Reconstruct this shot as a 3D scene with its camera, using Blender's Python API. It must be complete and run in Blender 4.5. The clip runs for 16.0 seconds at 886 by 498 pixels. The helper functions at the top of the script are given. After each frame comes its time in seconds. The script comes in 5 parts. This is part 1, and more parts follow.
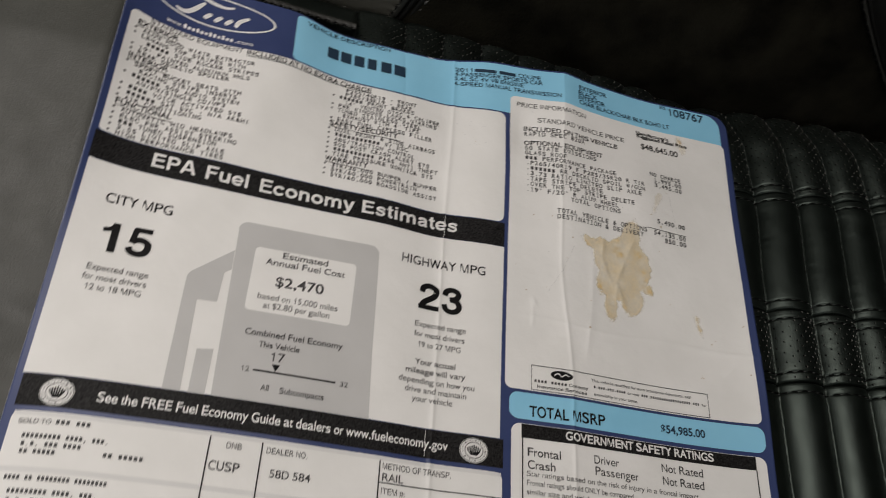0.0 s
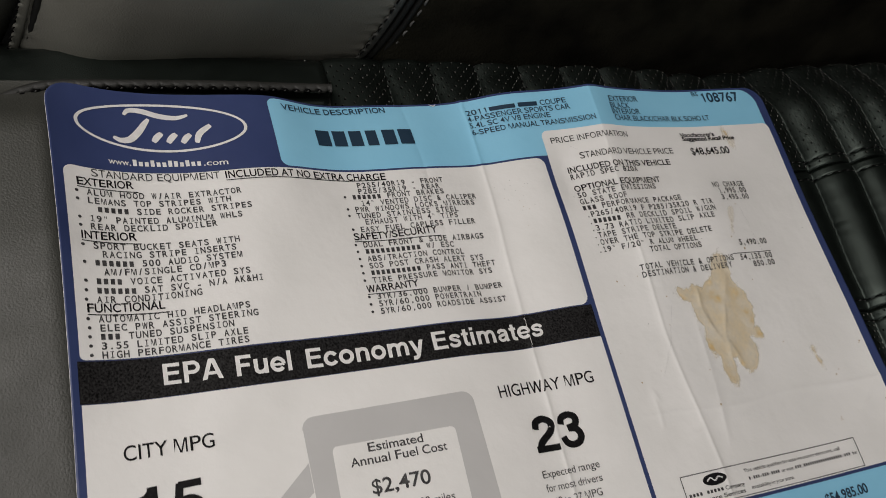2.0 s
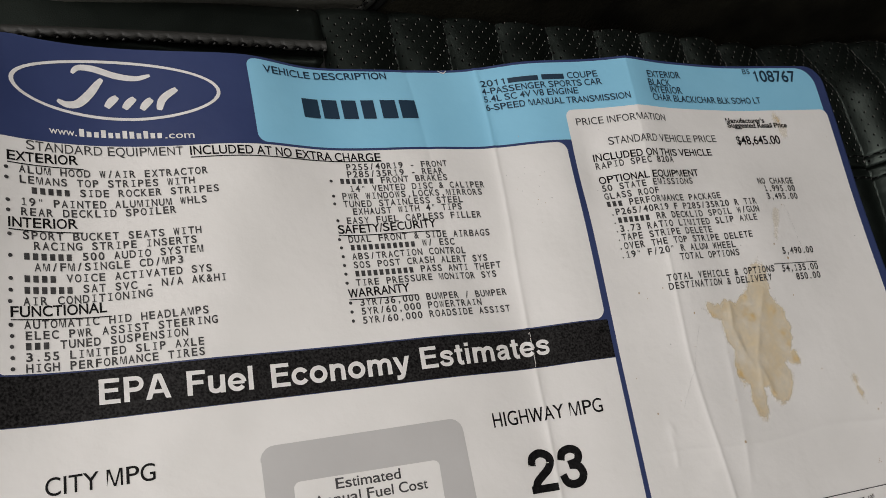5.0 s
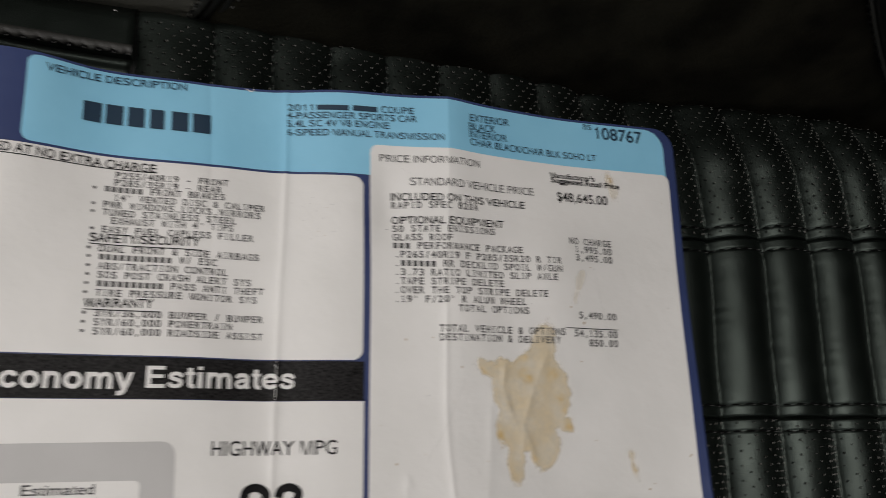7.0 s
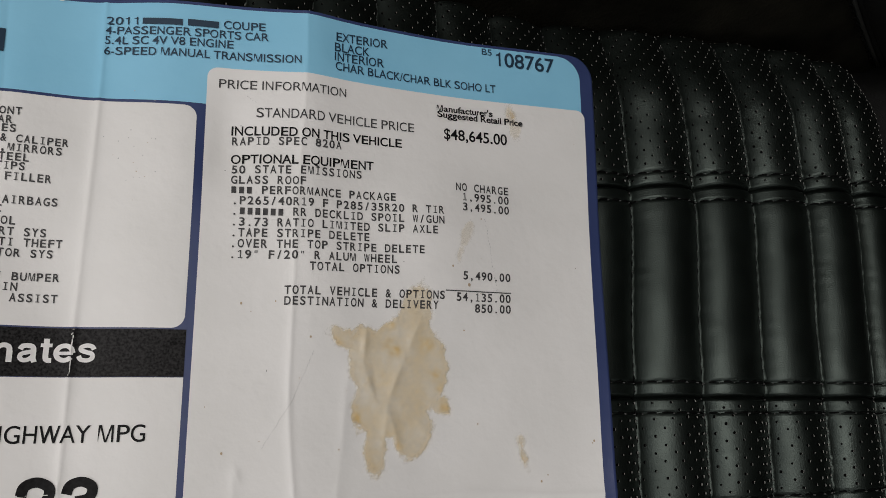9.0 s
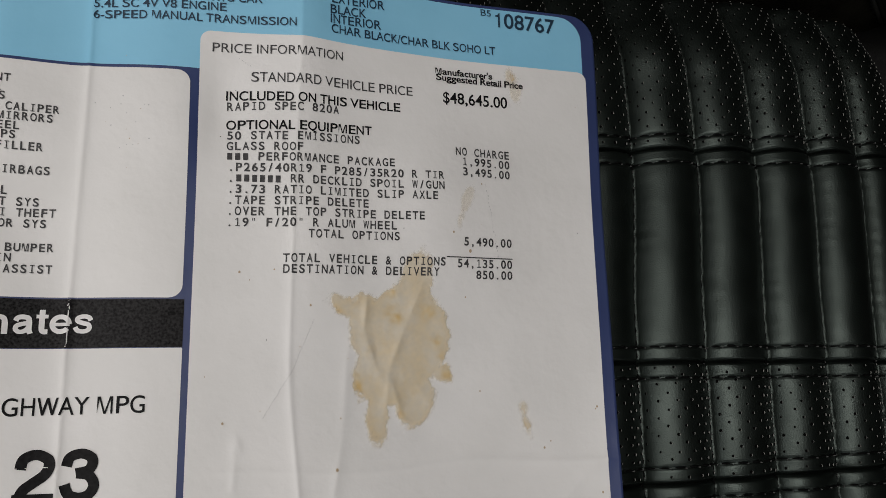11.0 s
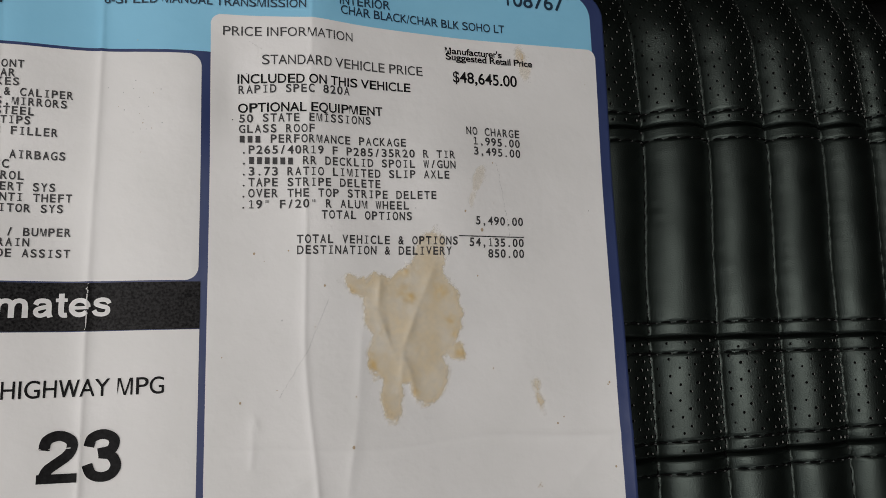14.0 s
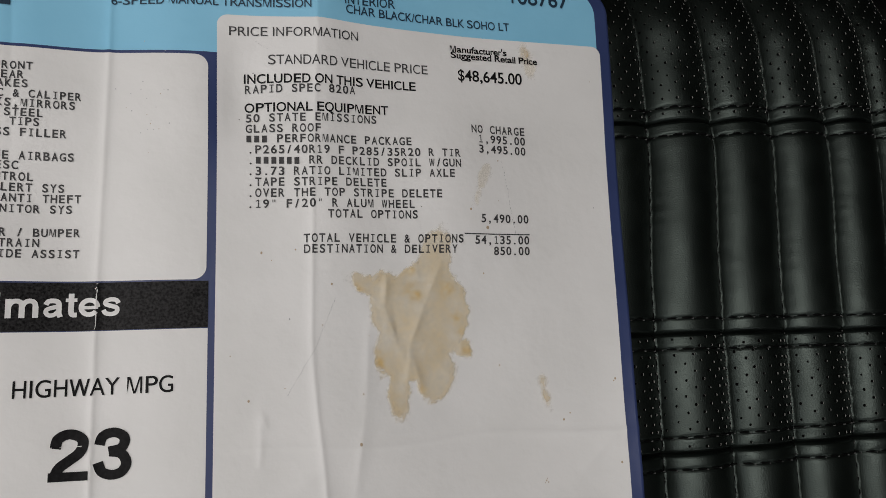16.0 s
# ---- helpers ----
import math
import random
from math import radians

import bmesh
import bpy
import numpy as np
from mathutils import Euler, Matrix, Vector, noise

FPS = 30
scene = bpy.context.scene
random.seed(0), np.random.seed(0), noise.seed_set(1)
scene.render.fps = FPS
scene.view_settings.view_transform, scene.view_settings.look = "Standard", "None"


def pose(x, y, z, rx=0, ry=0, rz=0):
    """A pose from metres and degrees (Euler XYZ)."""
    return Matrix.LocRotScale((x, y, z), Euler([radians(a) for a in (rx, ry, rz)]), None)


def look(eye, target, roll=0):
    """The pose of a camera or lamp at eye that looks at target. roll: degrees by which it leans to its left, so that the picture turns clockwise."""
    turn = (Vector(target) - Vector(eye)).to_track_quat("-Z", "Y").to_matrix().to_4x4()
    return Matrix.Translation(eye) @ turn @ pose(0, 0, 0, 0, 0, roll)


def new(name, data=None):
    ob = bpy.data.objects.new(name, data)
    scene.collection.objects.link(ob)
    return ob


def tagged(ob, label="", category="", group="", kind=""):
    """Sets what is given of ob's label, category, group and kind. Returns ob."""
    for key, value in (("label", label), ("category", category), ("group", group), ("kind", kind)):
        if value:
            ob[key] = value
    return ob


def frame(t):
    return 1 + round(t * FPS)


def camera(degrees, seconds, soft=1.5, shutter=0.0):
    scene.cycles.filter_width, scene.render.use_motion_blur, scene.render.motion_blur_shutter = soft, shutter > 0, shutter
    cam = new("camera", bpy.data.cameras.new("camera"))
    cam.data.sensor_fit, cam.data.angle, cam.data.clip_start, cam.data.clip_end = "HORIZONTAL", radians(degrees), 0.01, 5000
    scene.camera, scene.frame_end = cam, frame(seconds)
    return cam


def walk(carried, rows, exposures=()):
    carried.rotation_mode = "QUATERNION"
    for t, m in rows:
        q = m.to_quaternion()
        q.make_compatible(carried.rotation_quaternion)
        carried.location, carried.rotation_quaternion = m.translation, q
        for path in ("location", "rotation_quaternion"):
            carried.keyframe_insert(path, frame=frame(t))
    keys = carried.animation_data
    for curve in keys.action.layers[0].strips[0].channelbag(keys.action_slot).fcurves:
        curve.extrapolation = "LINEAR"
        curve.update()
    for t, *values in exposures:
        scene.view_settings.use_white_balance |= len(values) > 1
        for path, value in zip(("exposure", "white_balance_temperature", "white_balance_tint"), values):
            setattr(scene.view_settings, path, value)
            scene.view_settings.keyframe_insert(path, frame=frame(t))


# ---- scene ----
cam = camera(53.5, 16.0, soft=0.75, shutter=0.3)
PATH = [
    (0, (0.05228, -0.20095, 0.32185), (0.30232, 0.29966, -0.50692), 33.770),
    (0.5, (0.05032, -0.15376, 0.32629), (0.37535, 0.29557, -0.50585), 34.846),
    (1, (0.04524, -0.11763, 0.31258), (0.41338, 0.30298, -0.51661), 35.675),
    (1.5, (0.02133, -0.09854, 0.28959), (0.41557, 0.30341, -0.53685), 35.462),
    (2, (-0.00647, -0.07699, 0.26615), (0.40401, 0.29323, -0.56719), 37.968),
    (2.5, (-0.00417, -0.04828, 0.25667), (0.41111, 0.29924, -0.58402), 39.728),
    (3, (0.01691, -0.03167, 0.24470), (0.43371, 0.29742, -0.60263), 41.324),
    (3.5, (0.02736, -0.02777, 0.23909), (0.43041, 0.28078, -0.62250), 42.919),
    (4, (0.02244, -0.02933, 0.23815), (0.41627, 0.27075, -0.63068), 43.751),
    (4.2, (0.01559, -0.03226, 0.23888), (0.40765, 0.26256, -0.63254), 44.440),
    (6.3, (0.02550, -0.04129, 0.26565), (0.39481, 0.24796, -0.61750), 49.704),
    (6.5, (0.02980, -0.03446, 0.27324), (0.39408, 0.24768, -0.61428), 51.014),
    (7, (0.09991, -0.03415, 0.27384), (0.44959, 0.25220, -0.61820), 51.878),
    (7.5, (0.14386, -0.03828, 0.26079), (0.48937, 0.25646, -0.63014), 51.747),
    (8, (0.15650, -0.03182, 0.23954), (0.49320, 0.24624, -0.66008), 52.659),
    (8.5, (0.15366, -0.02634, 0.24353), (0.49077, 0.22772, -0.66300), 54.713),
    (9, (0.15964, -0.02212, 0.24345), (0.50670, 0.21129, -0.66488), 57.321),
    (11.5, (0.15918, -0.02108, 0.23896), (0.51455, 0.16708, -0.67663), 62.121),
    (12, (0.15904, -0.02108, 0.23972), (0.51529, 0.15956, -0.67704), 62.878),
    (12.5, (0.15935, -0.02110, 0.24028), (0.51625, 0.15591, -0.67694), 63.254),
    (13, (0.15931, -0.02131, 0.24071), (0.51267, 0.15228, -0.67853), 63.301),
    (13.5, (0.15859, -0.02105, 0.24052), (0.50790, 0.15008, -0.68072), 63.247),
    (14, (0.15801, -0.02113, 0.24102), (0.50306, 0.14994, -0.68184), 62.923),
    (14.5, (0.15745, -0.02079, 0.24036), (0.50083, 0.14720, -0.68369), 63.185),
    (15, (0.15676, -0.02057, 0.24109), (0.49699, 0.14424, -0.68469), 63.342),
    (15.5, (0.15699, -0.02045, 0.24219), (0.49618, 0.14449, -0.68396), 63.154),
    (16, (0.15764, -0.02000, 0.24263), (0.49593, 0.14379, -0.68405), 63.143),
]
EXPOSURES = [(0.0, 0.0, 6800, 10), (2.0, 0.0, 6700, 10), (3.5, 0.08, 6680, 10), (6.3, 0.04, 6660, 10), (7.0, 0.0, 6650, 10), (9.0, 0.0, 6550, 10), (11.5, -0.04, 6530, 10), (16.0, -0.04, 6480, 10)]
walk(cam, [(t, look(eye, target, roll)) for t, eye, target, roll in PATH], EXPOSURES)

# ---- light ----
world = bpy.data.worlds.new("sky")
scene.world = world
world.use_nodes = True
wn = world.node_tree.nodes
sky = wn.new("ShaderNodeTexSky")
sky.sky_type, sky.sun_disc = "NISHITA", False
sky.sun_elevation, sky.sun_rotation = radians(38), radians(-70)
world.node_tree.links.new(sky.outputs[0], wn["Background"].inputs[0])
wn["Background"].inputs[1].default_value = 0.03


def opening_light(name, eye, target, wide, high, watts, colour):
    """Daylight that falls in through an opening of the cabin."""
    lamp = bpy.data.lights.new(name, "AREA")
    lamp.shape, lamp.size, lamp.size_y, lamp.energy, lamp.color = "RECTANGLE", wide, high, watts, colour
    ob = new(name, lamp)
    ob.matrix_world = look(eye, target)
    return ob


opening_light("roof_daylight", (-0.21, 0.03, 0.775), (0.06, 0.0, 0.0), 0.58, 0.76, 4.75, (1.0, 0.955, 0.93))
opening_light("door_daylight", (-0.72, -0.20, 0.42), (0.15, 0.0, 0.0), 0.90, 0.55, 1.6, (1.0, 0.965, 0.94))
opening_light("windscreen_daylight", (0.25, -1.05, 0.58), (0.2, 0.0, 0.0), 0.80, 0.30, 1.5, (1.0, 0.975, 0.96))


# ---- materials ----
def material(name, colour, rough=0.5, metal=0.0, spec=0.5):
    m = bpy.data.materials.new(name)
    m.use_nodes = True
    b = m.node_tree.nodes["Principled BSDF"]
    b.inputs["Base Color"].default_value = (*colour, 1)
    b.inputs["Roughness"].default_value, b.inputs["Metallic"].default_value = rough, metal
    b.inputs["Specular IOR Level"].default_value = spec
    return m


def node(m, kind, **sets):
    n = m.node_tree.nodes.new(kind)
    for key, value in sets.items():
        n.inputs[key.replace("_", " ")].default_value = value
    return n


def wire(m, a, out, b, into):
    m.node_tree.links.new(a.outputs[out], b.inputs[into])


def coords(m):
    return m.node_tree.nodes.new("ShaderNodeTexCoord")


def mottled(m, scale, low, high, target="Base Color", detail=4.0):
    """Lets a noise of that scale run an input of the surface between two values or colours."""
    tc, nz = coords(m), node(m, "ShaderNodeTexNoise", Scale=scale, Detail=detail)
    ramp = m.node_tree.nodes.new("ShaderNodeValToRGB")
    ramp.color_ramp.elements[0].position, ramp.color_ramp.elements[1].position = 0.32, 0.68
    ramp.color_ramp.elements[0].color, ramp.color_ramp.elements[1].color = low, high
    wire(m, tc, "Object", nz, "Vector")
    wire(m, nz, "Fac", ramp, "Fac")
    wire(m, ramp, "Color", m.node_tree.nodes["Principled BSDF"], target)
    return ramp


def grey(v):
    return (v, v, v, 1)


def bumped(m, parts):
    """Fine relief: a chain of (kind, scale, strength, metres) textures."""
    last = None
    for kind, scale, strength, metres in parts:
        tc = coords(m)
        if kind == "cells":
            tex = node(m, "ShaderNodeTexVoronoi", Scale=scale)
            tex.feature = "DISTANCE_TO_EDGE"
            out = "Distance"
        else:
            tex, out = node(m, "ShaderNodeTexNoise", Scale=scale, Detail=5.0), "Fac"
        wire(m, tc, "Object", tex, "Vector")
        bump = node(m, "ShaderNodeBump", Strength=strength, Distance=metres)
        wire(m, tex, out, bump, "Height")
        if last:
            wire(m, last, "Normal", bump, "Normal")
        last = bump
    wire(m, last, "Normal", m.node_tree.nodes["Principled BSDF"], "Normal")


def leather(name, low, high, rough_low, rough_high, spec=0.5):
    m = material(name, low, 0.5, 0, spec)
    mottled(m, 35, (*low, 1), (*high, 1))
    mottled(m, 110, grey(rough_low), grey(rough_high), "Roughness")
    bumped(m, [("noise", 60, 0.12, 0.0012), ("cells", 1300, 0.30, 0.0002), ("noise", 2200, 0.40, 0.00012)])
    return m


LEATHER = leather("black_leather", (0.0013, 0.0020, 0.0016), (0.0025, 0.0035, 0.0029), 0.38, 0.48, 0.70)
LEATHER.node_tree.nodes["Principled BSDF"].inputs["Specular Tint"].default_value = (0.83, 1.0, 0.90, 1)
# paler copies of one leather: light on bolster and backrest painted in
LEATHER_LIT = leather("lit_black_leather", (0.042, 0.043, 0.037), (0.056, 0.057, 0.049), 0.42, 0.56)
LEATHER_LIT_BACK = leather("lit_back_leather", (0.096, 0.095, 0.081), (0.124, 0.122, 0.104), 0.40, 0.54)
for each in (LEATHER_LIT, LEATHER_LIT_BACK):
    bumped(each, [("noise", 45, 0.16, 0.0012), ("cells", 900, 0.40, 0.0003), ("noise", 1400, 0.5, 0.0003)])
# copy of the leather with shade painted in, darker and without gloss
LEATHER_SHADED = leather("shaded_matt_leather", (0.0040, 0.0042, 0.0038), (0.0070, 0.0072, 0.0066), 0.55, 0.68, 0.3)
LEATHER_EDGE = leather("rolled_leather", (0.018, 0.0182, 0.0164), (0.027, 0.0273, 0.0248), 0.46, 0.58, 0.45)
LEATHER_ROLL = leather("seam_leather", (0.030, 0.031, 0.028), (0.042, 0.043, 0.039), 0.45, 0.58, 0.42)
LEATHER_DARK = leather("dark_leather", (0.010, 0.0105, 0.010), (0.015, 0.0155, 0.015), 0.42, 0.55)
SUEDE = material("black_suede", (0.006, 0.006, 0.005), 1.0, 0, 0.05)
mottled(SUEDE, 45, (0.0034, 0.0032, 0.0022, 1), (0.0135, 0.0126, 0.0088, 1), detail=7.0)
bumped(SUEDE, [("noise", 700, 0.5, 0.001)])
THREAD = material("grey_thread", (0.06, 0.06, 0.058), 0.7)
mottled(THREAD, 900, (0.04, 0.04, 0.039, 1), (0.10, 0.10, 0.096, 1))
THREAD_BLACK = material("black_thread", (0.004, 0.004, 0.004), 0.95, 0, 0.05)
mottled(THREAD_BLACK, 900, (0.002, 0.002, 0.002, 1), (0.006, 0.006, 0.006, 1))
# flat colours for a hole: shade in the pit, light on its wall
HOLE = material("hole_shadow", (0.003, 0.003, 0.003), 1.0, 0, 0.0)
HOLE_LIT_WALL = material("hole_lit_wall", (0.22, 0.22, 0.20), 0.8)

PAPER = material("white_paper", (0.80, 0.79, 0.76), 0.55, 0, 0.35)
mottled(PAPER, 42, (0.770, 0.762, 0.735, 1), (0.82, 0.81, 0.785, 1))
bumped(PAPER, [("noise", 38, 0.55, 0.0016), ("noise", 160, 0.28, 0.0006), ("noise", 480, 0.08, 0.0003), ("noise", 1800, 0.18, 0.0001)])


def print_ink(name, low, high, rough):
    m = material(name, low, rough, 0, 0.4)
    mottled(m, 45, (*low, 1), (*high, 1))
    bumped(m, [("noise", 38, 0.35, 0.0016), ("noise", 160, 0.16, 0.0006)])
    return m


NAVY = print_ink("navy_print", (0.033, 0.049, 0.135), (0.042, 0.061, 0.158), 0.34)
SKY_BLUE = print_ink("light_blue_print", (0.24, 0.56, 0.76), (0.27, 0.60, 0.80), 0.5)
BLACK = print_ink("black_print", (0.008, 0.0078, 0.0078), (0.014, 0.0135, 0.0135), 0.42)
BLACK.node_tree.nodes["Principled BSDF"].inputs["Specular IOR Level"].default_value = 0.08
mottled(BLACK, 1500, (0.0025, 0.0024, 0.0024, 1), (0.030, 0.029, 0.029, 1), detail=2.0)
GREY_PRINT = print_ink("grey_print", (0.50, 0.495, 0.485), (0.53, 0.525, 0.515), 0.55)
GREY_LIGHT = print_ink("light_grey_print", (0.66, 0.655, 0.64), (0.70, 0.695, 0.68), 0.55)
INK = material("black_ink", (0.008, 0.0078, 0.008), 0.5, 0, 0.1)
mottled(INK, 900, (0.004, 0.0039, 0.004, 1), (0.013, 0.0125, 0.013, 1), detail=2.0)
INK_TYPED = material("typed_ink", (0.035, 0.033, 0.034), 0.6)
mottled(INK_TYPED, 700, (0.016, 0.015, 0.016, 1), (0.065, 0.063, 0.063, 1))
INK_BLUE = material("dark_blue_ink", (0.012, 0.035, 0.065), 0.55)
WHITE_INK = material("white_print", (0.80, 0.79, 0.77), 0.55)
mottled(WHITE_INK, 400, (0.70, 0.69, 0.67, 1), (0.82, 0.81, 0.79, 1))
SCUFF = material("grey_scuff", (0.50, 0.50, 0.49), 0.7)
SPECK = material("brown_speck", (0.46, 0.36, 0.24), 0.7)
CABIN = material("cabin_trim", (0.015, 0.015, 0.015), 0.8)
mottled(CABIN, 8, (0.011, 0.011, 0.011, 1), (0.019, 0.019, 0.0185, 1))
CARPET = material("black_carpet", (0.02, 0.02, 0.02), 1.0)
mottled(CARPET, 300, (0.012, 0.012, 0.012, 1), (0.035, 0.035, 0.034, 1))

# dried glue stain: pale tan with deeper yellow-brown patches, fading out at its rim
STAIN = material("tan_glue_stain", (0.70, 0.60, 0.43), 0.42)
bumped(STAIN, [("noise", 38, 0.35, 0.0016), ("noise", 160, 0.3, 0.0008), ("noise", 600, 0.2, 0.0003)])
sb = STAIN.node_tree.nodes["Principled BSDF"]
mask = STAIN.node_tree.nodes.new("ShaderNodeAttribute")
mask.attribute_name = "cover"
wire(STAIN, mask, "Fac", sb, "Alpha")
deep = STAIN.node_tree.nodes.new("ShaderNodeAttribute")
deep.attribute_name = "depth"
stain_ramp = STAIN.node_tree.nodes.new("ShaderNodeValToRGB")
stain_ramp.color_ramp.elements[0].color, stain_ramp.color_ramp.elements[1].color = (0.860, 0.765, 0.575, 1), (0.69, 0.505, 0.235, 1)
wire(STAIN, deep, "Fac", stain_ramp, "Fac")
wire(STAIN, stain_ramp, "Color", sb, "Base Color")


# ---- building helpers ----
def part(name, bm, mat, parent, label="", smooth=True):
    """Links a bmesh, or a mesh, as one object under a thing or a part."""
    if isinstance(bm, bmesh.types.BMesh):
        me = bpy.data.meshes.new(name)
        bm.to_mesh(me)
        bm.free()
    else:
        me = bm
    for m in mat if isinstance(mat, (list, tuple)) else [mat]:
        me.materials.append(m)
    if smooth:
        me.polygons.foreach_set("use_smooth", [True] * len(me.polygons))
    ob = new(name, me)
    ob.parent = parent
    if label:
        tagged(ob, label)
    return ob


def thing(name, label, category, group="", kind=""):
    return tagged(new(name), label, category, group, kind)


def smooth01(x):
    x = min(max(x, 0.0), 1.0)
    return x * x * (3 - 2 * x)


def surface(fn, us, vs, skirt=0.0):
    """A grid of points fn(u, v), with a rim folded down by skirt to give it thickness."""
    verts, faces, n = [], [], len(us)
    for v in vs:
        for u in us:
            verts.append(fn(u, v))
    for j in range(len(vs) - 1):
        for i in range(n - 1):
            a = j * n + i
            faces.append((a, a + 1, a + n + 1, a + n))
    if skirt:
        m = len(vs)
        ring = list(range(n)) + [j * n + n - 1 for j in range(1, m)] + [(m - 1) * n + i for i in range(n - 2, -1, -1)] + [j * n for j in range(m - 2, 0, -1)]
        start = len(verts)
        for k in ring:
            x, y, z = verts[k]
            verts.append((x, y, z - skirt))
        for k in range(len(ring)):
            l = (k + 1) % len(ring)
            faces.append((ring[l], ring[k], start + k, start + l))
    me = bpy.data.meshes.new("grid")
    me.from_pydata(verts, [], faces)
    me.update()
    return me


def steps(a, b, d):
    n = max(2, int(round((b - a) / d)) + 1)
    return [a + (b - a) * i / (n - 1) for i in range(n)]


def tube(points, radius, sides=8):
    """A round cord along points."""
    bm = bmesh.new()
    rings = []
    for i, p in enumerate(points):
        a, b = Vector(points[max(i - 1, 0)]), Vector(points[min(i + 1, len(points) - 1)])
        along = (b - a).normalized()
        side = along.cross(Vector((0, 0, 1))).normalized() if abs(along.z) < 0.9 else along.cross(Vector((0, 1, 0))).normalized()
        up = side.cross(along)
        rings.append([bm.verts.new(Vector(p) + side * radius * math.cos(k / sides * 2 * math.pi) + up * radius * math.sin(k / sides * 2 * math.pi)) for k in range(sides)])
    for r0, r1 in zip(rings, rings[1:]):
        for k in range(sides):
            bm.faces.new((r0[k], r0[(k + 1) % sides], r1[(k + 1) % sides], r1[k]))
    bm.faces.new(rings[0][::-1])
    bm.faces.new(rings[-1])
    bmesh.ops.recalc_face_normals(bm, faces=bm.faces)
    return bm


def stitches(points, length, gap, radius, dip=0.0003, seed=1):
    """A row of thread stitches along points, each a short bowed strand."""
    rnd = random.Random(seed)
    bm = bmesh.new()
    pts = [Vector(p) for p in points]
    lens = [0.0]
    for a, b in zip(pts, pts[1:]):
        lens.append(lens[-1] + (b - a).length)

    def at(s):
        for i in range(len(pts) - 1):
            if s <= lens[i + 1]:
                return pts[i].lerp(pts[i + 1], (s - lens[i]) / max(lens[i + 1] - lens[i], 1e-9))
        return pts[-1]
    s = gap
    while s + length < lens[-1]:
        real = length * rnd.uniform(0.85, 1.1)
        rings = []
        for k in range(5):
            f = k / 4
            p = at(s + real * f)
            q = at(min(s + real * f + 0.0003, lens[-1]))
            along = (q - p).normalized() if (q - p).length > 1e-9 else Vector((1, 0, 0))
            side = along.cross(Vector((0, 0, 1)))
            side = side.normalized() if side.length > 1e-6 else Vector((1, 0, 0))
            up = side.cross(along)
            r = radius * (0.35 + 0.65 * math.sin(math.pi * (0.12 + 0.76 * f)))
            lift = dip * (math.sin(math.pi * f) * 2 - 1)
            rings.append([bm.verts.new(p + up * lift + side * r * math.cos(a) + up * r * math.sin(a)) for a in (0, 1.26, 2.51, 3.77, 5.03)])
        for r0, r1 in zip(rings, rings[1:]):
            for k in range(5):
                bm.faces.new((r0[k], r0[(k + 1) % 5], r1[(k + 1) % 5], r1[k]))
        bm.faces.new(rings[0][::-1])
        bm.faces.new(rings[-1])
        s += length + gap
    bmesh.ops.recalc_face_normals(bm, faces=bm.faces)
    return bm


def flap(points, way, up, wide, thick, pitch, phase, seed, deep=0.25):
    """A folded leather edge along points: straight on one side, gathered into tabs by the stitches on the other."""
    rnd = random.Random(seed)
    way, up = Vector(way).normalized(), Vector(up).normalized()
    jitter = [rnd.uniform(-0.35, 0.35) for _ in range(400)]
    girth = [rnd.uniform(0.90, 1.06) for _ in range(400)]
    bm = bmesh.new()
    rows, run = [], 0.0
    for i, p in enumerate(points):
        p = Vector(p)
        if i:
            run += (p - Vector(points[i - 1])).length
        turn = (run - phase) / pitch
        k = int(round(turn)) % 400
        notch = max(0.0, math.cos(2 * math.pi * turn + jitter[k])) ** 4
        full = girth[int(math.floor(turn)) % 400]
        w = wide * (1 - deep * notch) * full
        h = thick * full
        rows.append([bm.verts.new(p + way * w * a + up * h * b) for a, b in ((-0.10, -1.0), (-0.02, 0.30), (0.16, 0.85), (0.42, 1.0), (0.70, 0.85), (0.92, 0.35), (1.0, -0.3), (0.95, -1.2))])
    for r0, r1 in zip(rows, rows[1:]):
        for k in range(7):
            bm.faces.new((r0[k], r0[k + 1], r1[k + 1], r1[k]))
    bmesh.ops.recalc_face_normals(bm, faces=bm.faces)
    return bm


def block(x0, x1, y0, y1, z0, z1, bevel=0.0):
    bm = bmesh.new()
    bmesh.ops.create_cube(bm, size=1, matrix=Matrix.LocRotScale(((x0 + x1) / 2, (y0 + y1) / 2, (z0 + z1) / 2), None, (x1 - x0, y1 - y0, z1 - z0)))
    if bevel:
        bmesh.ops.bevel(bm, geom=bm.edges[:], offset=bevel, segments=3, affect="EDGES", profile=0.6)
    return bm


# ---- the cabin that closes the place ----
def structure(name, bm, mat, label):
    ob = part(name, bm, mat, None, smooth=False)
    return tagged(ob, label, name.split("_")[0], kind="structure")


def frame_roof():
    """The roof with the opening of its glass panel."""
    bm = bmesh.new()
    for x0, x1, y0, y1 in ((-0.80, -0.54, -1.30, 0.90), (0.16, 1.10, -1.30, 0.90), (-0.54, 0.16, -1.30, -0.40), (-0.54, 0.16, 0.42, 0.90)):
        bmesh.ops.create_cube(bm, size=1, matrix=Matrix.LocRotScale(((x0 + x1) / 2, (y0 + y1) / 2, 0.82), None, (x1 - x0, y1 - y0, 0.04)))
    return bm


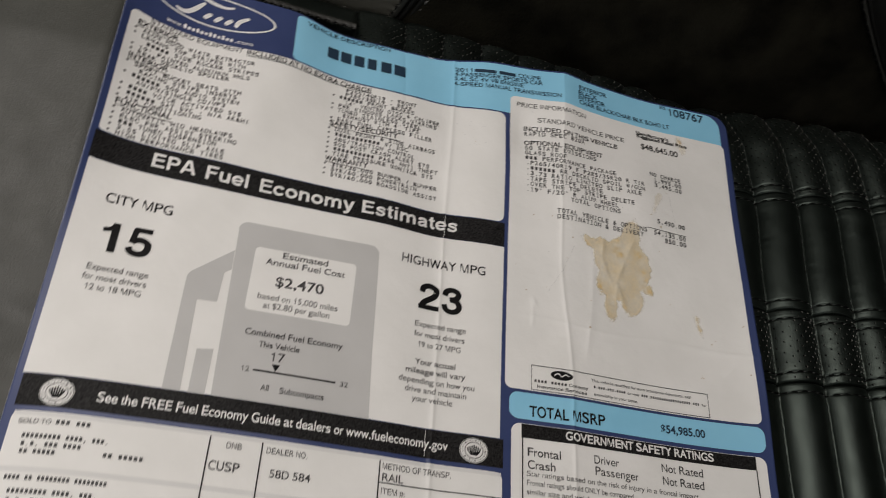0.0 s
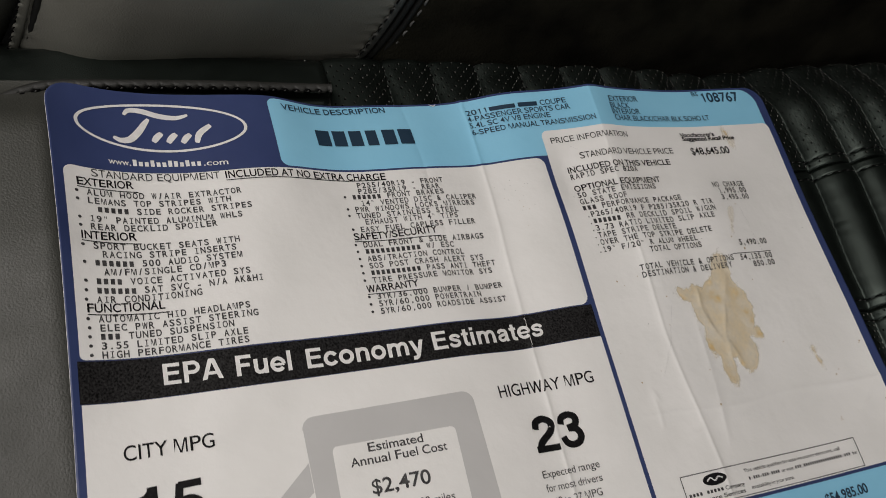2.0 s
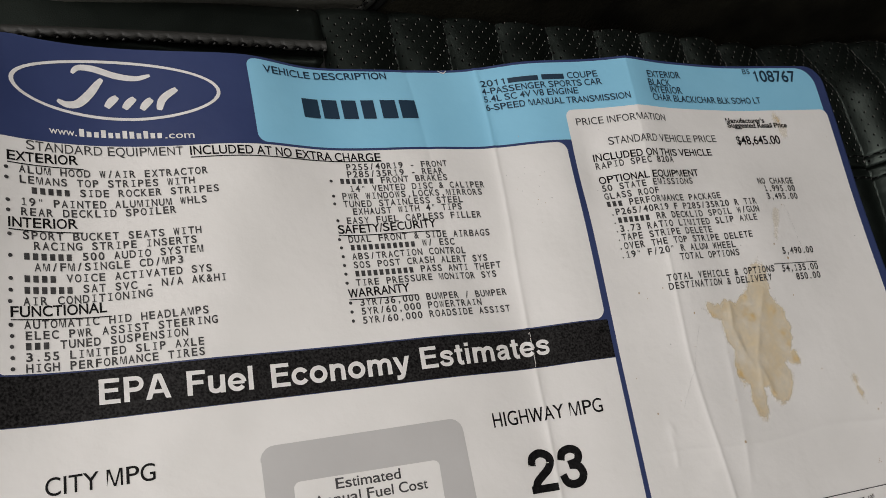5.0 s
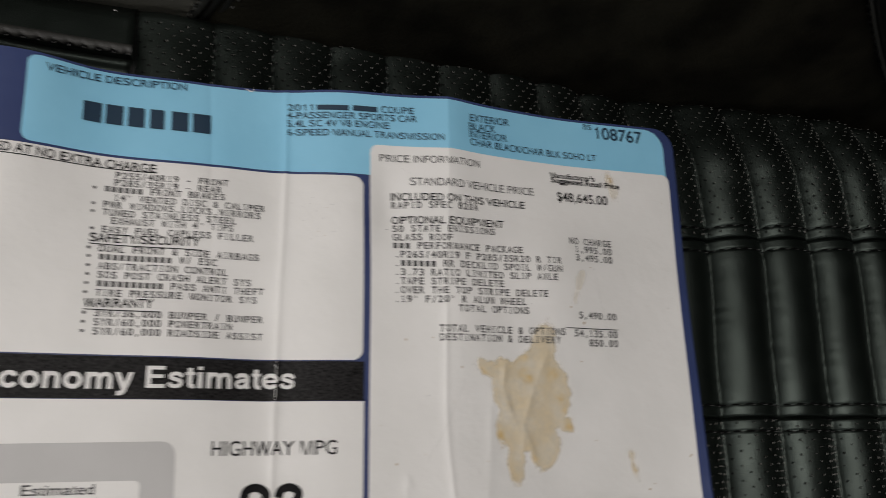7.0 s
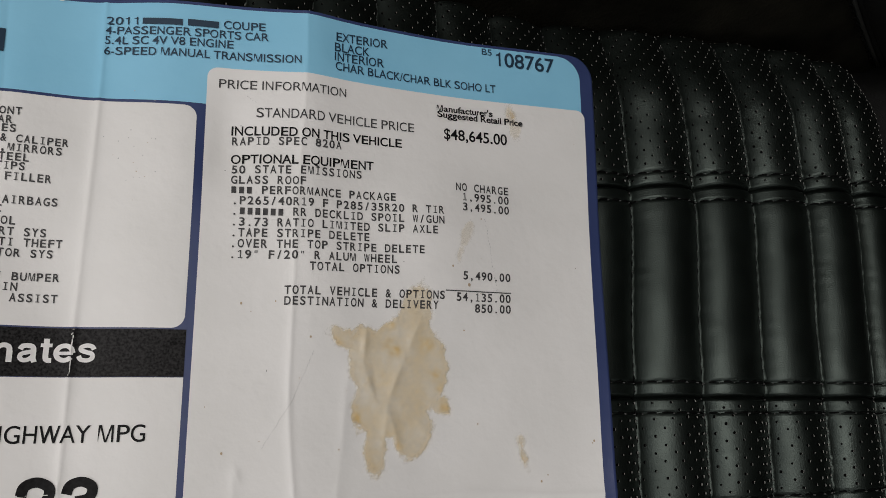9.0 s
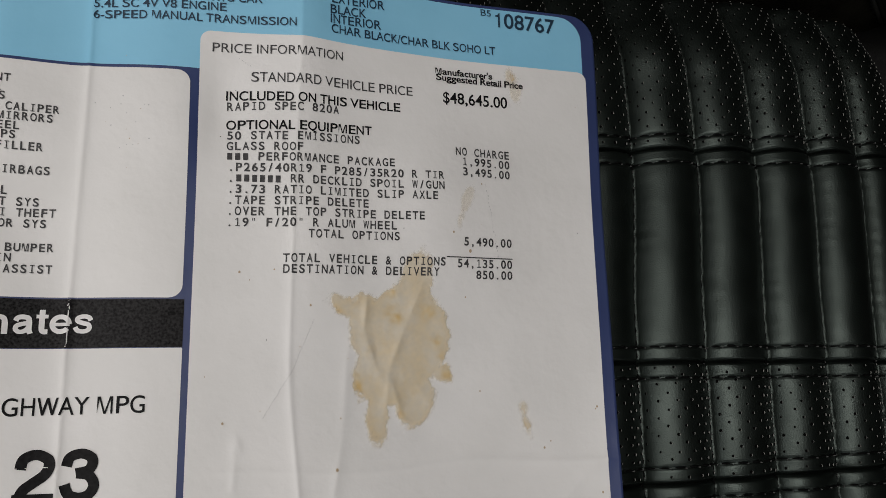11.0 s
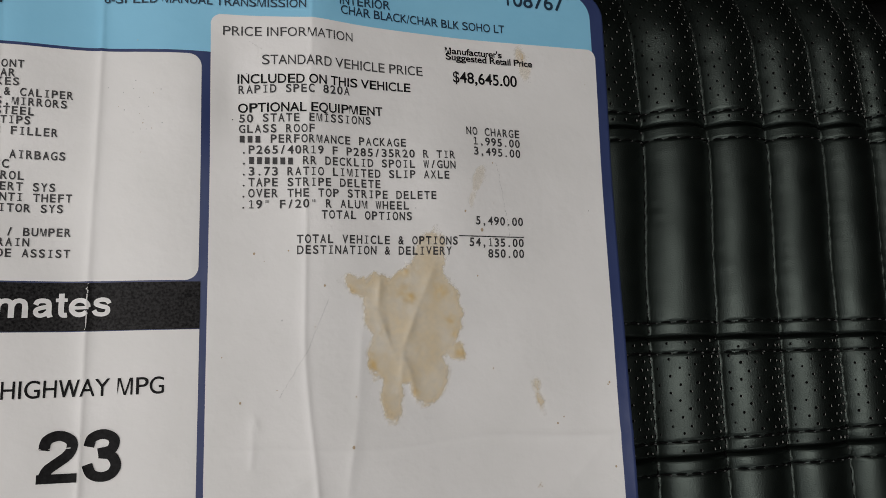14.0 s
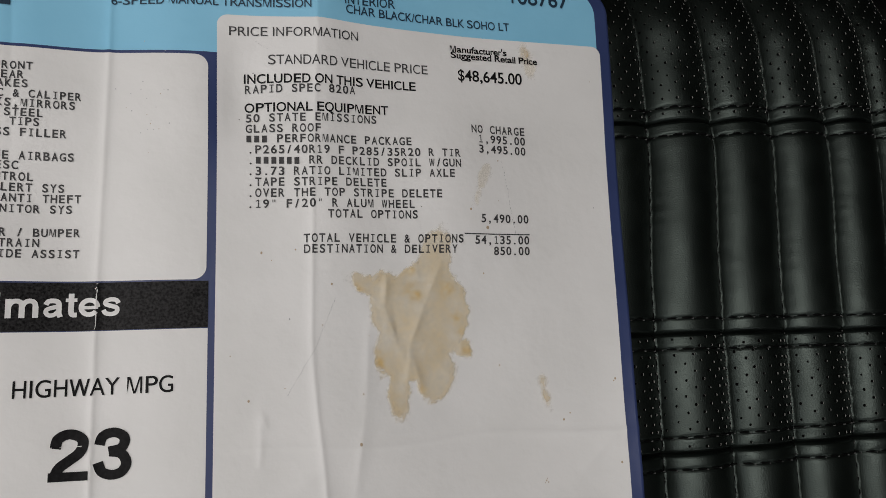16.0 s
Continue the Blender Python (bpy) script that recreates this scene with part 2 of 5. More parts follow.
structure("floor", block(-0.80, 1.10, -1.30, 0.90, -0.40, -0.36), CARPET, "black carpeted car floor under the seat")
structure("ceiling", frame_roof(), CABIN, "dark cloth headliner around an open glass roof")
structure("wall_right", block(1.06, 1.10, -1.30, 0.90, -0.36, 0.80), CABIN, "dark trim on the far side of the cabin")
structure("wall_rear", block(-0.80, 1.06, 0.86, 0.90, -0.36, 0.80), CABIN, "dark trim at the rear of the cabin")


def frame_wall(x0, x1, y0, y1, z0, z1, a0, a1, c0, c1, along_x):
    """A wall with one opening through it, from four butted blocks."""
    bm = bmesh.new()
    spans = [(a0, a1, z0, c0), (a0, a1, c1, z1)]
    low, high = (x0, x1) if along_x else (y0, y1)
    spans += [(low, a0, z0, z1), (a1, high, z0, z1)]
    for p, q, r, s in spans:
        one = block(p, q, y0, y1, r, s) if along_x else block(x0, x1, p, q, r, s)
        me = bpy.data.meshes.new("tmp")
        one.to_mesh(me)
        one.free()
        bm.from_mesh(me)
        bpy.data.meshes.remove(me)
    return bm


structure("wall_left", frame_wall(-0.80, -0.76, -1.30, 0.86, -0.36, 0.80, -0.80, 0.40, 0.05, 0.76, False), CABIN, "dark car side with an open doorway that lets daylight in")
structure("wall_front", frame_wall(-0.76, 1.06, -1.30, -1.26, -0.36, 0.80, -0.35, 0.85, 0.35, 0.76, True), CABIN, "dark dashboard side of the cabin below a windscreen opening")

# ---- the seat ----
seat = thing("car_seat", "black leather car seat with ribbed perforated insert and stitched seams", "car seat")

LEFT, RIGHT, BACK = 0.1020, 0.4345, 0.142
VALLEYS = [LEFT, 0.1285] + [0.1495 + 0.021875 * k for k in range(9)] + [0.3470, 0.3690, 0.3905, 0.4125, RIGHT]
# cross seams: place on the plan at x = 0.33, and their slope
SEAMS = ((0.0678, 0.020), (-0.0041, -0.010), (-0.0416, 0.030), (-0.112, 0.0))


def lean(y):
    """How far the ribs bow aside towards the front of the cushion."""
    return -0.0058 * smooth01((0.068 - y) / 0.072)


def crest_level(x, y):
    z = -0.0045 - 0.050 * max(y, 0.0) + 0.030 * min(y, 0.0)
    z += 0.0110 * smooth01((x - 0.285) / 0.060) + 0.0105 * smooth01((x - 0.315) / 0.100)
    return z - (0.0030 + 0.0090 * smooth01((x - 0.24) / 0.09)) * smooth01((y - 0.098) / 0.042) - 0.0035 * smooth01((x - 0.398) / 0.036)


def insert_height(x, y):
    x -= lean(y)
    k = 0
    while k < 14 and x > VALLEYS[k + 1]:
        k += 1
    f = (x - VALLEYS[k]) / (VALLEYS[k + 1] - VALLEYS[k])
    ragged = 0.003 * math.sin(y / 0.0043 * 2 * math.pi + 2.1 * k) + 0.016 * noise.noise(Vector((k * 3.7, y * 420, 2.2)))
    f = min(max(f - ragged * math.exp(-f / 0.10), 0.0), 1.0)
    arch = max(math.sin(math.pi * f ** 0.80), 0.0) ** (0.64 + 0.20 * math.exp(-f / 0.06))
    near = min(abs(y - p - s * (x - 0.33)) for p, s in SEAMS)
    puff = 0.90 + 0.10 * smooth01(near / 0.010)
    high = 0.0068 * (1 - (0.66 - 0.36 * smooth01((x - 0.22) / 0.08)) * smooth01((y - 0.108) / 0.028))
    z = crest_level(x, y) - high * (1 - arch * puff) - (0.0068 - high) * 0.3
    z -= 0.0022 * math.exp(-(near / 0.0006) ** 2)
    z -= 0.0010 * math.exp(-((near - 0.0049) / 0.0005) ** 2) * (0.6 + 0.4 * math.cos(x / 0.005 * 2 * math.pi + 9 * y))
    groove = min(f, 1 - f) * 0.023
    z -= 0.00012 * math.exp(-(groove / 0.0016) ** 2) * (1 + math.cos(y / 0.0043 * 2 * math.pi + k)) * 0.5
    z += 0.00022 * math.exp(-((groove - 0.0020) / 0.0022) ** 2) * noise.noise(Vector((x * 160, y * 620 + x * 300, 5.3)))
    z += 0.00035 * noise.noise(Vector((x * 90, y * 60, 3.1)))
    return z - 0.03 * smooth01((y - 0.1372 + 0.055 * max(0.0, x - 0.22)) / 0.016)


def rib_columns():
    xs = []
    for a, b in zip(VALLEYS, VALLEYS[1:]):
        xs += [a + (b - a) * f for f in (0, 0.02, 0.05, 0.09, 0.14, 0.20, 0.27, 0.35, 0.43, 0.50, 0.57, 0.65, 0.73, 0.80, 0.86, 0.91, 0.95, 0.98)]
    return xs + [VALLEYS[15]]


def seam_y(i, x):
    return SEAMS[i][0] + SEAMS[i][1] * (x - 0.33)


def band(name, lower, upper, n, mat, label):
    """One stretch of the ribbed insert between two cross seams."""
    xs = rib_columns()

    def fn(x, f):
        y0 = seam_y(lower, x) if isinstance(lower, int) else lower
        y1 = seam_y(upper, x) if isinstance(upper, int) else upper
        y = y0 + (y1 - y0) * f
        x += lean(y)
        return (x, y, insert_height(x, y))
    y0 = SEAMS[lower][0] if isinstance(lower, int) else lower
    y1 = SEAMS[upper][0] if isinstance(upper, int) else upper
    close = [m / (y1 - y0) for m in (0.0004, 0.0008, 0.0013, 0.0022, 0.0036, 0.0043, 0.0046, 0.0049, 0.0052, 0.0055, 0.0062)]
    rows = sorted({i / n for i in range(n + 1)} | set(close) | {1 - f for f in close})
    return part(name, surface(fn, xs, rows, 0.012), mat, seat, label)


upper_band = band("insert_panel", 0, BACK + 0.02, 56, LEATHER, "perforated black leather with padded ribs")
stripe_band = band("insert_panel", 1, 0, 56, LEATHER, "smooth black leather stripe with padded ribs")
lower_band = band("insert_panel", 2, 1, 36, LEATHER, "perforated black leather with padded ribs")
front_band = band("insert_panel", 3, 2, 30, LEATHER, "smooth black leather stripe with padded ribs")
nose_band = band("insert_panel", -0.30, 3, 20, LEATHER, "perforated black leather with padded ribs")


def perforation(parent, y0, y1, lower, upper, seed):
    """Punched holes in staggered rows, evenly spaced along the curved leather: a flat dark disc painted as the shaded
    pit, a pale crescent as its lit far wall.
    """
    rnd = random.Random(seed)
    verts, faces, mats = [], [], []
    fine = steps(LEFT + 0.001, RIGHT, 0.0006)
    yc = (y0 + y1) / 2
    run, places = 0.0, [0.0]
    for p, q in zip(fine, fine[1:]):
        run += math.hypot(q - p, 0.85 * (insert_height(q, yc) - insert_height(p, yc)))
        places.append(run)
    row, y = 0, y0
    while y < y1:
        want, i = (0.0024 if row % 2 else 0.0), 0
        while want < run:
            while places[i + 1] < want:
                i += 1
            x = fine[i] + (fine[i + 1] - fine[i]) * (want - places[i]) / (places[i + 1] - places[i])
            want += 0.0048
            px, py = x + rnd.gauss(0, 0.00018), y + rnd.gauss(0, 0.00018) + 0.03 * (x - 0.33)
            px += lean(py)
            near = min(abs(py - p - s * (px - lean(py) - 0.33)) for p, s in SEAMS)
            inside = (lower is None or py > seam_y(lower, px)) and (upper is None or py < seam_y(upper, px))
            if not (inside and near > 0.0012 and abs(near - 0.0049) > 0.0007 and min(abs(px - lean(py) - v) for v in VALLEYS) > 0.0006):
                continue
            e = 0.0004
            nrm = Vector((insert_height(px - e, py) - insert_height(px + e, py), insert_height(px, py - e) - insert_height(px, py + e), 2 * e)).normalized()
            tx = (Vector((1, 0, 0)) - nrm * nrm.x).normalized()
            ty = nrm.cross(tx)
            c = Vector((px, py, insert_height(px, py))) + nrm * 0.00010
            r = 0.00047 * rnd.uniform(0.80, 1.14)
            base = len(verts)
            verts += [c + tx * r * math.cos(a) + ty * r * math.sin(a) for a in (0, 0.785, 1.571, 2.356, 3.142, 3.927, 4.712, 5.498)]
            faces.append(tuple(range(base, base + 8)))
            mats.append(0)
            # pale crescent widened where the camera sees the lit wall
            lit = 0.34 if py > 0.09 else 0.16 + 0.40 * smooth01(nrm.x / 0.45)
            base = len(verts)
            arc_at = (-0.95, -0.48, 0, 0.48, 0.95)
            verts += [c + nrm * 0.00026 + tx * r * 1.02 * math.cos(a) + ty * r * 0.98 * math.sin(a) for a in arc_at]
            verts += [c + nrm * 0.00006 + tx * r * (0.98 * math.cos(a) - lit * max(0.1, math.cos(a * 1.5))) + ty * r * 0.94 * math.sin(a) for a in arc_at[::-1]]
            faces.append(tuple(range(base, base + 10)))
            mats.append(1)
        y += 0.0026
        row += 1
    me = bpy.data.meshes.new("perforation")
    me.from_pydata(verts, [], faces)
    me.polygons.foreach_set("material_index", mats)
    me.update()
    ob = part("perforation", me, [HOLE, HOLE_LIT_WALL], parent, "small punched holes", smooth=False)
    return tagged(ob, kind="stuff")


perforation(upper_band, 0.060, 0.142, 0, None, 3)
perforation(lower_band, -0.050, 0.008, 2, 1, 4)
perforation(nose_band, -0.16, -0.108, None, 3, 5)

for k in range(1, 15):
    x = VALLEYS[k]
    line = [(x + lean(y), y, insert_height(x + lean(y), y) + 0.0001) for y in steps(-0.15, 0.138, 0.002)]
    part("rib_stitching", stitches(line, 0.0030, 0.0013, 0.00032, 0.0004, seed=k), THREAD_BLACK, seat)
    part("rib_stitching", stitches([(x, y, z + 0.0004) for x, y, z in line], 0.0007, 0.0050, 0.00026, seed=k + 30), THREAD, seat, "pale ends of stitches")
for i in range(3):
    for off in (-0.0049, 0.0049):
        line = []
        for x in steps(LEFT + 0.002, RIGHT - 0.002, 0.0012):
            y = seam_y(i, x) + off
            line.append((x + lean(y), y, insert_height(x + lean(y), y) + 0.0001))
        part("cross_stitching", stitches(line, 0.0040, 0.0010, 0.00026, seed=40 + i), THREAD_BLACK, seat)
        part("cross_stitching", stitches([(x, y - 0.0003, z + 0.0003) for x, y, z in line], 0.0005, 0.0045, 0.00024, seed=50 + i), THREAD, seat, "pale ends of stitches")


def sheet_lift(v):
    """How far the edge of the sheet is borne up by the bolster along its length."""
    return min(0.5 + 10 * v, 1.0) if v > 0 else 0.5 + 9.5 * v


def lip_z(x):
    return -0.0035 - 0.0060 * smooth01((x - 0.01) / 0.09) - 6.0 * max(0.0, -0.03 - x) ** 2


def lip_y(x):
    """The stitched lip that closes the bolster towards the backrest."""
    return 0.1172 + 0.0026 * smooth01((x - 0.01) / 0.07) - 14.0 * max(0.0, 0.004 - x) ** 2


def bolster_height(x, y):
    rise = 0.0165 * math.exp(-max(x + 0.004, 0.0) / 0.020) * max(sheet_lift(y), -0.6)
    z = rise - 0.0035 - 0.0125 * smooth01((x - 0.015) / 0.075)
    fall = max(0.0, -0.034 - x)
    z -= 9.0 * fall * fall
    z += 0.0006 * noise.noise(Vector((x * 25, y * 18, 7.7)))
    rear = smooth01((y - 0.088) / 0.030)
    z = z * (1 - rear) + (lip_z(x) - 0.0015) * rear
    return z - 0.0100 * smooth01((x - 0.008) / 0.02) * math.exp(-((y - lip_y(x) + 0.0050) / 0.0048) ** 2)


part("side_bolster", surface(lambda x, y: (x, y, bolster_height(x, y)), steps(-0.13, LEFT - 0.0005, 0.0028), steps(-0.32, 0.1015, 0.003)), LEATHER_LIT, seat, "smooth black leather with slight sheen, light painted into its colour")
part("side_bolster", surface(lambda x, y: (x, y, bolster_height(x, y)), steps(-0.13, 0.004, 0.0028), steps(0.1015, 0.1185, 0.0017)), LEATHER_LIT, seat, "smooth black leather with slight sheen, light painted into its colour")
# same leather as the bolster, made black for the shade before the lip
part("bolster_shade", surface(lambda x, y: (x, y, bolster_height(x, y)), steps(0.004, LEFT - 0.0005, 0.0028), steps(0.1015, 0.1185, 0.0017), 0.02), LEATHER, seat, "bolster leather before the stitched lip, its shade painted black")


def strip_height(x, y):
    return lip_z(x) - 0.0035 - 0.20 * max(0.0, y - lip_y(x)) - 0.9 * max(0.0, y - 0.136)


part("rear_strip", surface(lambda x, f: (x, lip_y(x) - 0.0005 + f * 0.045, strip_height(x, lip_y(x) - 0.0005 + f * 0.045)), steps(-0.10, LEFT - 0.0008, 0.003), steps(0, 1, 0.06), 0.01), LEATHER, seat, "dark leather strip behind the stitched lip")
lip = [(x, lip_y(x), lip_z(x)) for x in steps(-0.075, LEFT - 0.0015, 0.0006)]
part("stitched_lip", flap([(x, y + 0.0006, z) for x, y, z in lip], (0, -1, 0), (0, 0, 1), 0.0034, 0.0009, 0.0046, 0.0035, 7, 0.26), LEATHER_EDGE, seat, "rolled leather edge notched by stitches")
part("lip_stitching", stitches([(x - 0.0006 * math.sin(x * 1366), y - 0.0027, z + 0.0003) for x, y, z in lip], 0.0030, 0.0016, 0.00048, seed=70), THREAD_BLACK, seat)
part("lip_stitching", stitches([(x, y - 0.0031, z + 0.0003) for x, y, z in lip], 0.0009, 0.0037, 0.00036, seed=71), THREAD, seat, "pale ends of stitches")
# dark cord added to stand for the shaded gap beside the insert
edge = [(LEFT + lean(y), y, insert_height(LEFT + lean(y), y) - 0.0022) for y in steps(-0.2, 0.137, 0.002)]
part("insert_gap_shade", tube(edge, 0.0016, 8), LEATHER_SHADED, seat)

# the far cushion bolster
part("side_bolster", surface(lambda x, y: (x, y, -0.010 + 0.045 * smooth01((x - RIGHT) / 0.10) - 0.03 * smooth01((y - 0.12) / 0.03)), steps(RIGHT + 0.0005, 0.60, 0.004), steps(-0.32, 0.15, 0.008), 0.02), LEATHER_SHADED, seat, "smooth matt black leather, shade put into its colour")
part("cushion_base", block(-0.12, 0.59, -0.31, 0.13, -0.36, -0.045, 0.02), LEATHER_DARK, seat)


# the backrest
def back_y(z):
    return 0.139 + 0.25 * (z + 0.012) + 0.5 * max(0.0, z - 0.1) ** 2


def left_seam_x(z):
    return 0.1225 + 0.22 * (z + 0.014) + 0.4 * max(0.0, z + 0.014) ** 2


def outer_seam_x(z):
    return -0.0076 + 0.20 * z


def right_seam_x(z):
    return 0.4380 - 1.35 * z * (1 - 0.5 * smooth01(z / 0.25))


ZS = steps(-0.045, 0.42, 0.006)


def back_panel(x_of, bulge, tuck):
    def fn(f, z):
        x = x_of(f, z)
        b = bulge * max(0.0, math.sin(math.pi * f)) ** (0.25 if bulge < 0.008 else 0.42)
        return (x, back_y(z) - b + tuck * max(0.0, (0.036 - z) / 0.05) ** 2, z)
    return fn


part("back_insert", surface(back_panel(lambda f, z: left_seam_x(z) + 0.0045 + (right_seam_x(z) - left_seam_x(z) - 0.007) * f, 0.0075, 0.004), steps(0, 1, 0.02), ZS), SUEDE, seat, "deep black suede backrest panel")


def near_bolster(f, z):
    """The padded side of the backrest: fullest beside its outer seam, falling away towards the insert, puckered along both seams."""
    end = left_seam_x(z) - 0.0015
    start = outer_seam_x(z) + 0.0015
    x = start + (end - start) * f
    b = 0.0008 + 0.0130 * math.sqrt(smooth01(f / 0.22)) - 0.0115 * smooth01((f - 0.30) / 0.75)
    near = min(x - start, end - x)
    b += 0.00035 * math.exp(-near / 0.0030) * math.sin(z * 2 * math.pi / 0.0052 + 2.6 * noise.noise(Vector((z * 90, f * 3, 0.4))))
    tuck = 0.0045 + 0.0045 * smooth01(f / 0.5) - 0.002 * smooth01((f - 0.6) / 0.4)
    return (x, back_y(z) - b + tuck * max(0.0, (0.036 - z) / 0.05) ** 2, z)


part("back_bolster", surface(near_bolster, [0, 0.01, 0.02, 0.035, 0.05] + steps(0.07, 0.90, 0.03) + [0.92, 0.94, 0.955, 0.97, 0.985, 1.0], steps(-0.045, 0.42, 0.0012)), LEATHER_LIT_BACK, seat, "smooth black leather side of the backrest, paled by painted light")
part("back_side", surface(back_panel(lambda f, z: -0.14 + (0.1385 + outer_seam_x(z)) * f, 0.006, 0.012), steps(0, 1, 0.04), ZS), LEATHER_LIT, seat, "black leather outer side of the backrest, painted as lit")
part("back_bolster", surface(back_panel(lambda f, z: right_seam_x(z) + 0.002 + (0.60 - right_seam_x(z)) * f, 0.030, 0.012), steps(0, 1, 0.03), ZS), LEATHER_SHADED, seat, "smooth matt black leather side of the backrest, painted as shaded")
part("back_shell", block(-0.13, 0.59, 0.27, 0.33, -0.36, 0.40, 0.02), LEATHER_DARK, seat)


def back_seam(x_of, seed, mat, roll):
    def line(off, out):
        return [(x_of(z) + off, back_y(z) - out + 0.008 * max(0.0, (0.030 - z) / 0.05) ** 2, z) for z in steps(-0.03, 0.40, 0.0006)]
    part("seam_lip", flap(line(0.0012, 0.0030), (-1, 0, 0.15), (0.1, -1, 0.2), 0.0034, 0.0006, 0.0052, 0.0, seed, 0.26), roll, seat, "folded seam edge gathered by stitches")
    part("seam_roll", tube(line(0.0040, 0.0022), 0.0015, 8), LEATHER_SHADED, seat, "roll in the seam, its shade painted dark")
    part("seam_lip", flap(line(0.0066, 0.0030), (1, 0, -0.1), (0, -1, 0.2), 0.0026, 0.0009, 0.0060, 0.0, seed + 3, 0.10), LEATHER_SHADED, seat, "inner seam edge")
    part("seam_stitching", stitches(line(-0.0024, 0.0040), 0.0024, 0.0028, 0.00045, seed=seed), THREAD_BLACK, seat)
    part("seam_stitching", stitches(line(0.0096, 0.0040), 0.0036, 0.0024, 0.00052, seed=seed + 9), mat, seat, "grey stitches")


back_seam(left_seam_x, 81, THREAD, LEATHER_ROLL)
back_seam(right_seam_x, 82, THREAD, LEATHER_EDGE)
back_seam(outer_seam_x, 83, THREAD, LEATHER_LIT_BACK)

# lint that lies in the gap before the backrest
for x, y, z in ((0.0678, 0.1385, -0.0145), (0.0944, 0.1365, -0.0160)):
    bm = bmesh.new()
    bmesh.ops.create_icosphere(bm, subdivisions=1, radius=0.0003, matrix=Matrix.LocRotScale((x, y, z), None, (1.3, 0.8, 0.7)))
    tagged(part("lint", bm, WHITE_INK, None), "tiny white lint on black leather", "lint")

# ---- the sheet ----
sticker = thing("window_sticker", "creased glossy paper price sheet lying on the car seat", "price sheet")


# puckers: from (u, v) to (u, v), height and half width
CREASES = (
    (0.2451, 0.0193, 0.2394, 0.0065, 0.0006, 0.0014), (0.2394, 0.0065, 0.2347, -0.0056, 0.0009, 0.0013),
    (0.2347, -0.0056, 0.2336, -0.0183, 0.0006, 0.0016), (0.2350, -0.0080, 0.2389, -0.0200, 0.0007, 0.0015),
    (0.2278, 0.0155, 0.2271, 0.0055, 0.0010, 0.0011), (0.2271, 0.0055, 0.2325, -0.0090, 0.0006, 0.0016),
    (0.2300, 0.0060, 0.2315, -0.0060, -0.0006, 0.0020), (0.2227, 0.0030, 0.2212, -0.0240, 0.0005, 0.0016),
    (0.2212, -0.0240, 0.2179, -0.0466, 0.0006, 0.0018), (0.1921, -0.0235, 0.1926, -0.0290, 0.0005, 0.0007), (0.1926, -0.0290, 0.1923, -0.0365, 0.0007, 0.0007), (0.2085, -0.0400, 0.2020, -0.0418, 0.0005, 0.0007),
    (0.1993, -0.0182, 0.2071, -0.0054, 0.0002, 0.0006), (0.2620, -0.0326, 0.3040, -0.0336, 0.0004, 0.0010), (0.3003, -0.0341, 0.2843, -0.0484, 0.0004, 0.0009), (0.1926, -0.0222, 0.1942, -0.0270, 0.0006, 0.0007),
    (0.2430, -0.0100, 0.2480, -0.0150, 0.0003, 0.0020), (0.2360, 0.0210, 0.2375, 0.0130, 0.0003, 0.0012))


# broad swells and hollows: height, place (u, v), half width and half length
SWELLS = (
    (0.0016, 0.250, 0.042, 0.018, 0.022), (-0.0022, 0.142, 0.012, 0.018, 0.030), (-0.0015, 0.270, -0.027, 0.030, 0.022),
    (0.0018, 0.049, 0.035, 0.018, 0.030), (-0.0022, 0.104, 0.050, 0.020, 0.030), (-0.0020, 0.136, 0.036, 0.014, 0.014),
    (-0.0018, 0.187, 0.066, 0.007, 0.014), (0.0014, 0.250, 0.045, 0.022, 0.035), (0.0014, 0.217, 0.030, 0.012, 0.014))


def fold_u(v):
    """The upright fold through the mileage panel."""
    return 0.1503 + 0.0018 * smooth01(v / 0.10)


def far_fold_u(v):
    """The upright fold through the price panel."""
    return 0.2061 + 0.0020 * smooth01((v - 0.03) / 0.07) + 0.0046 * smooth01(-v / 0.06)


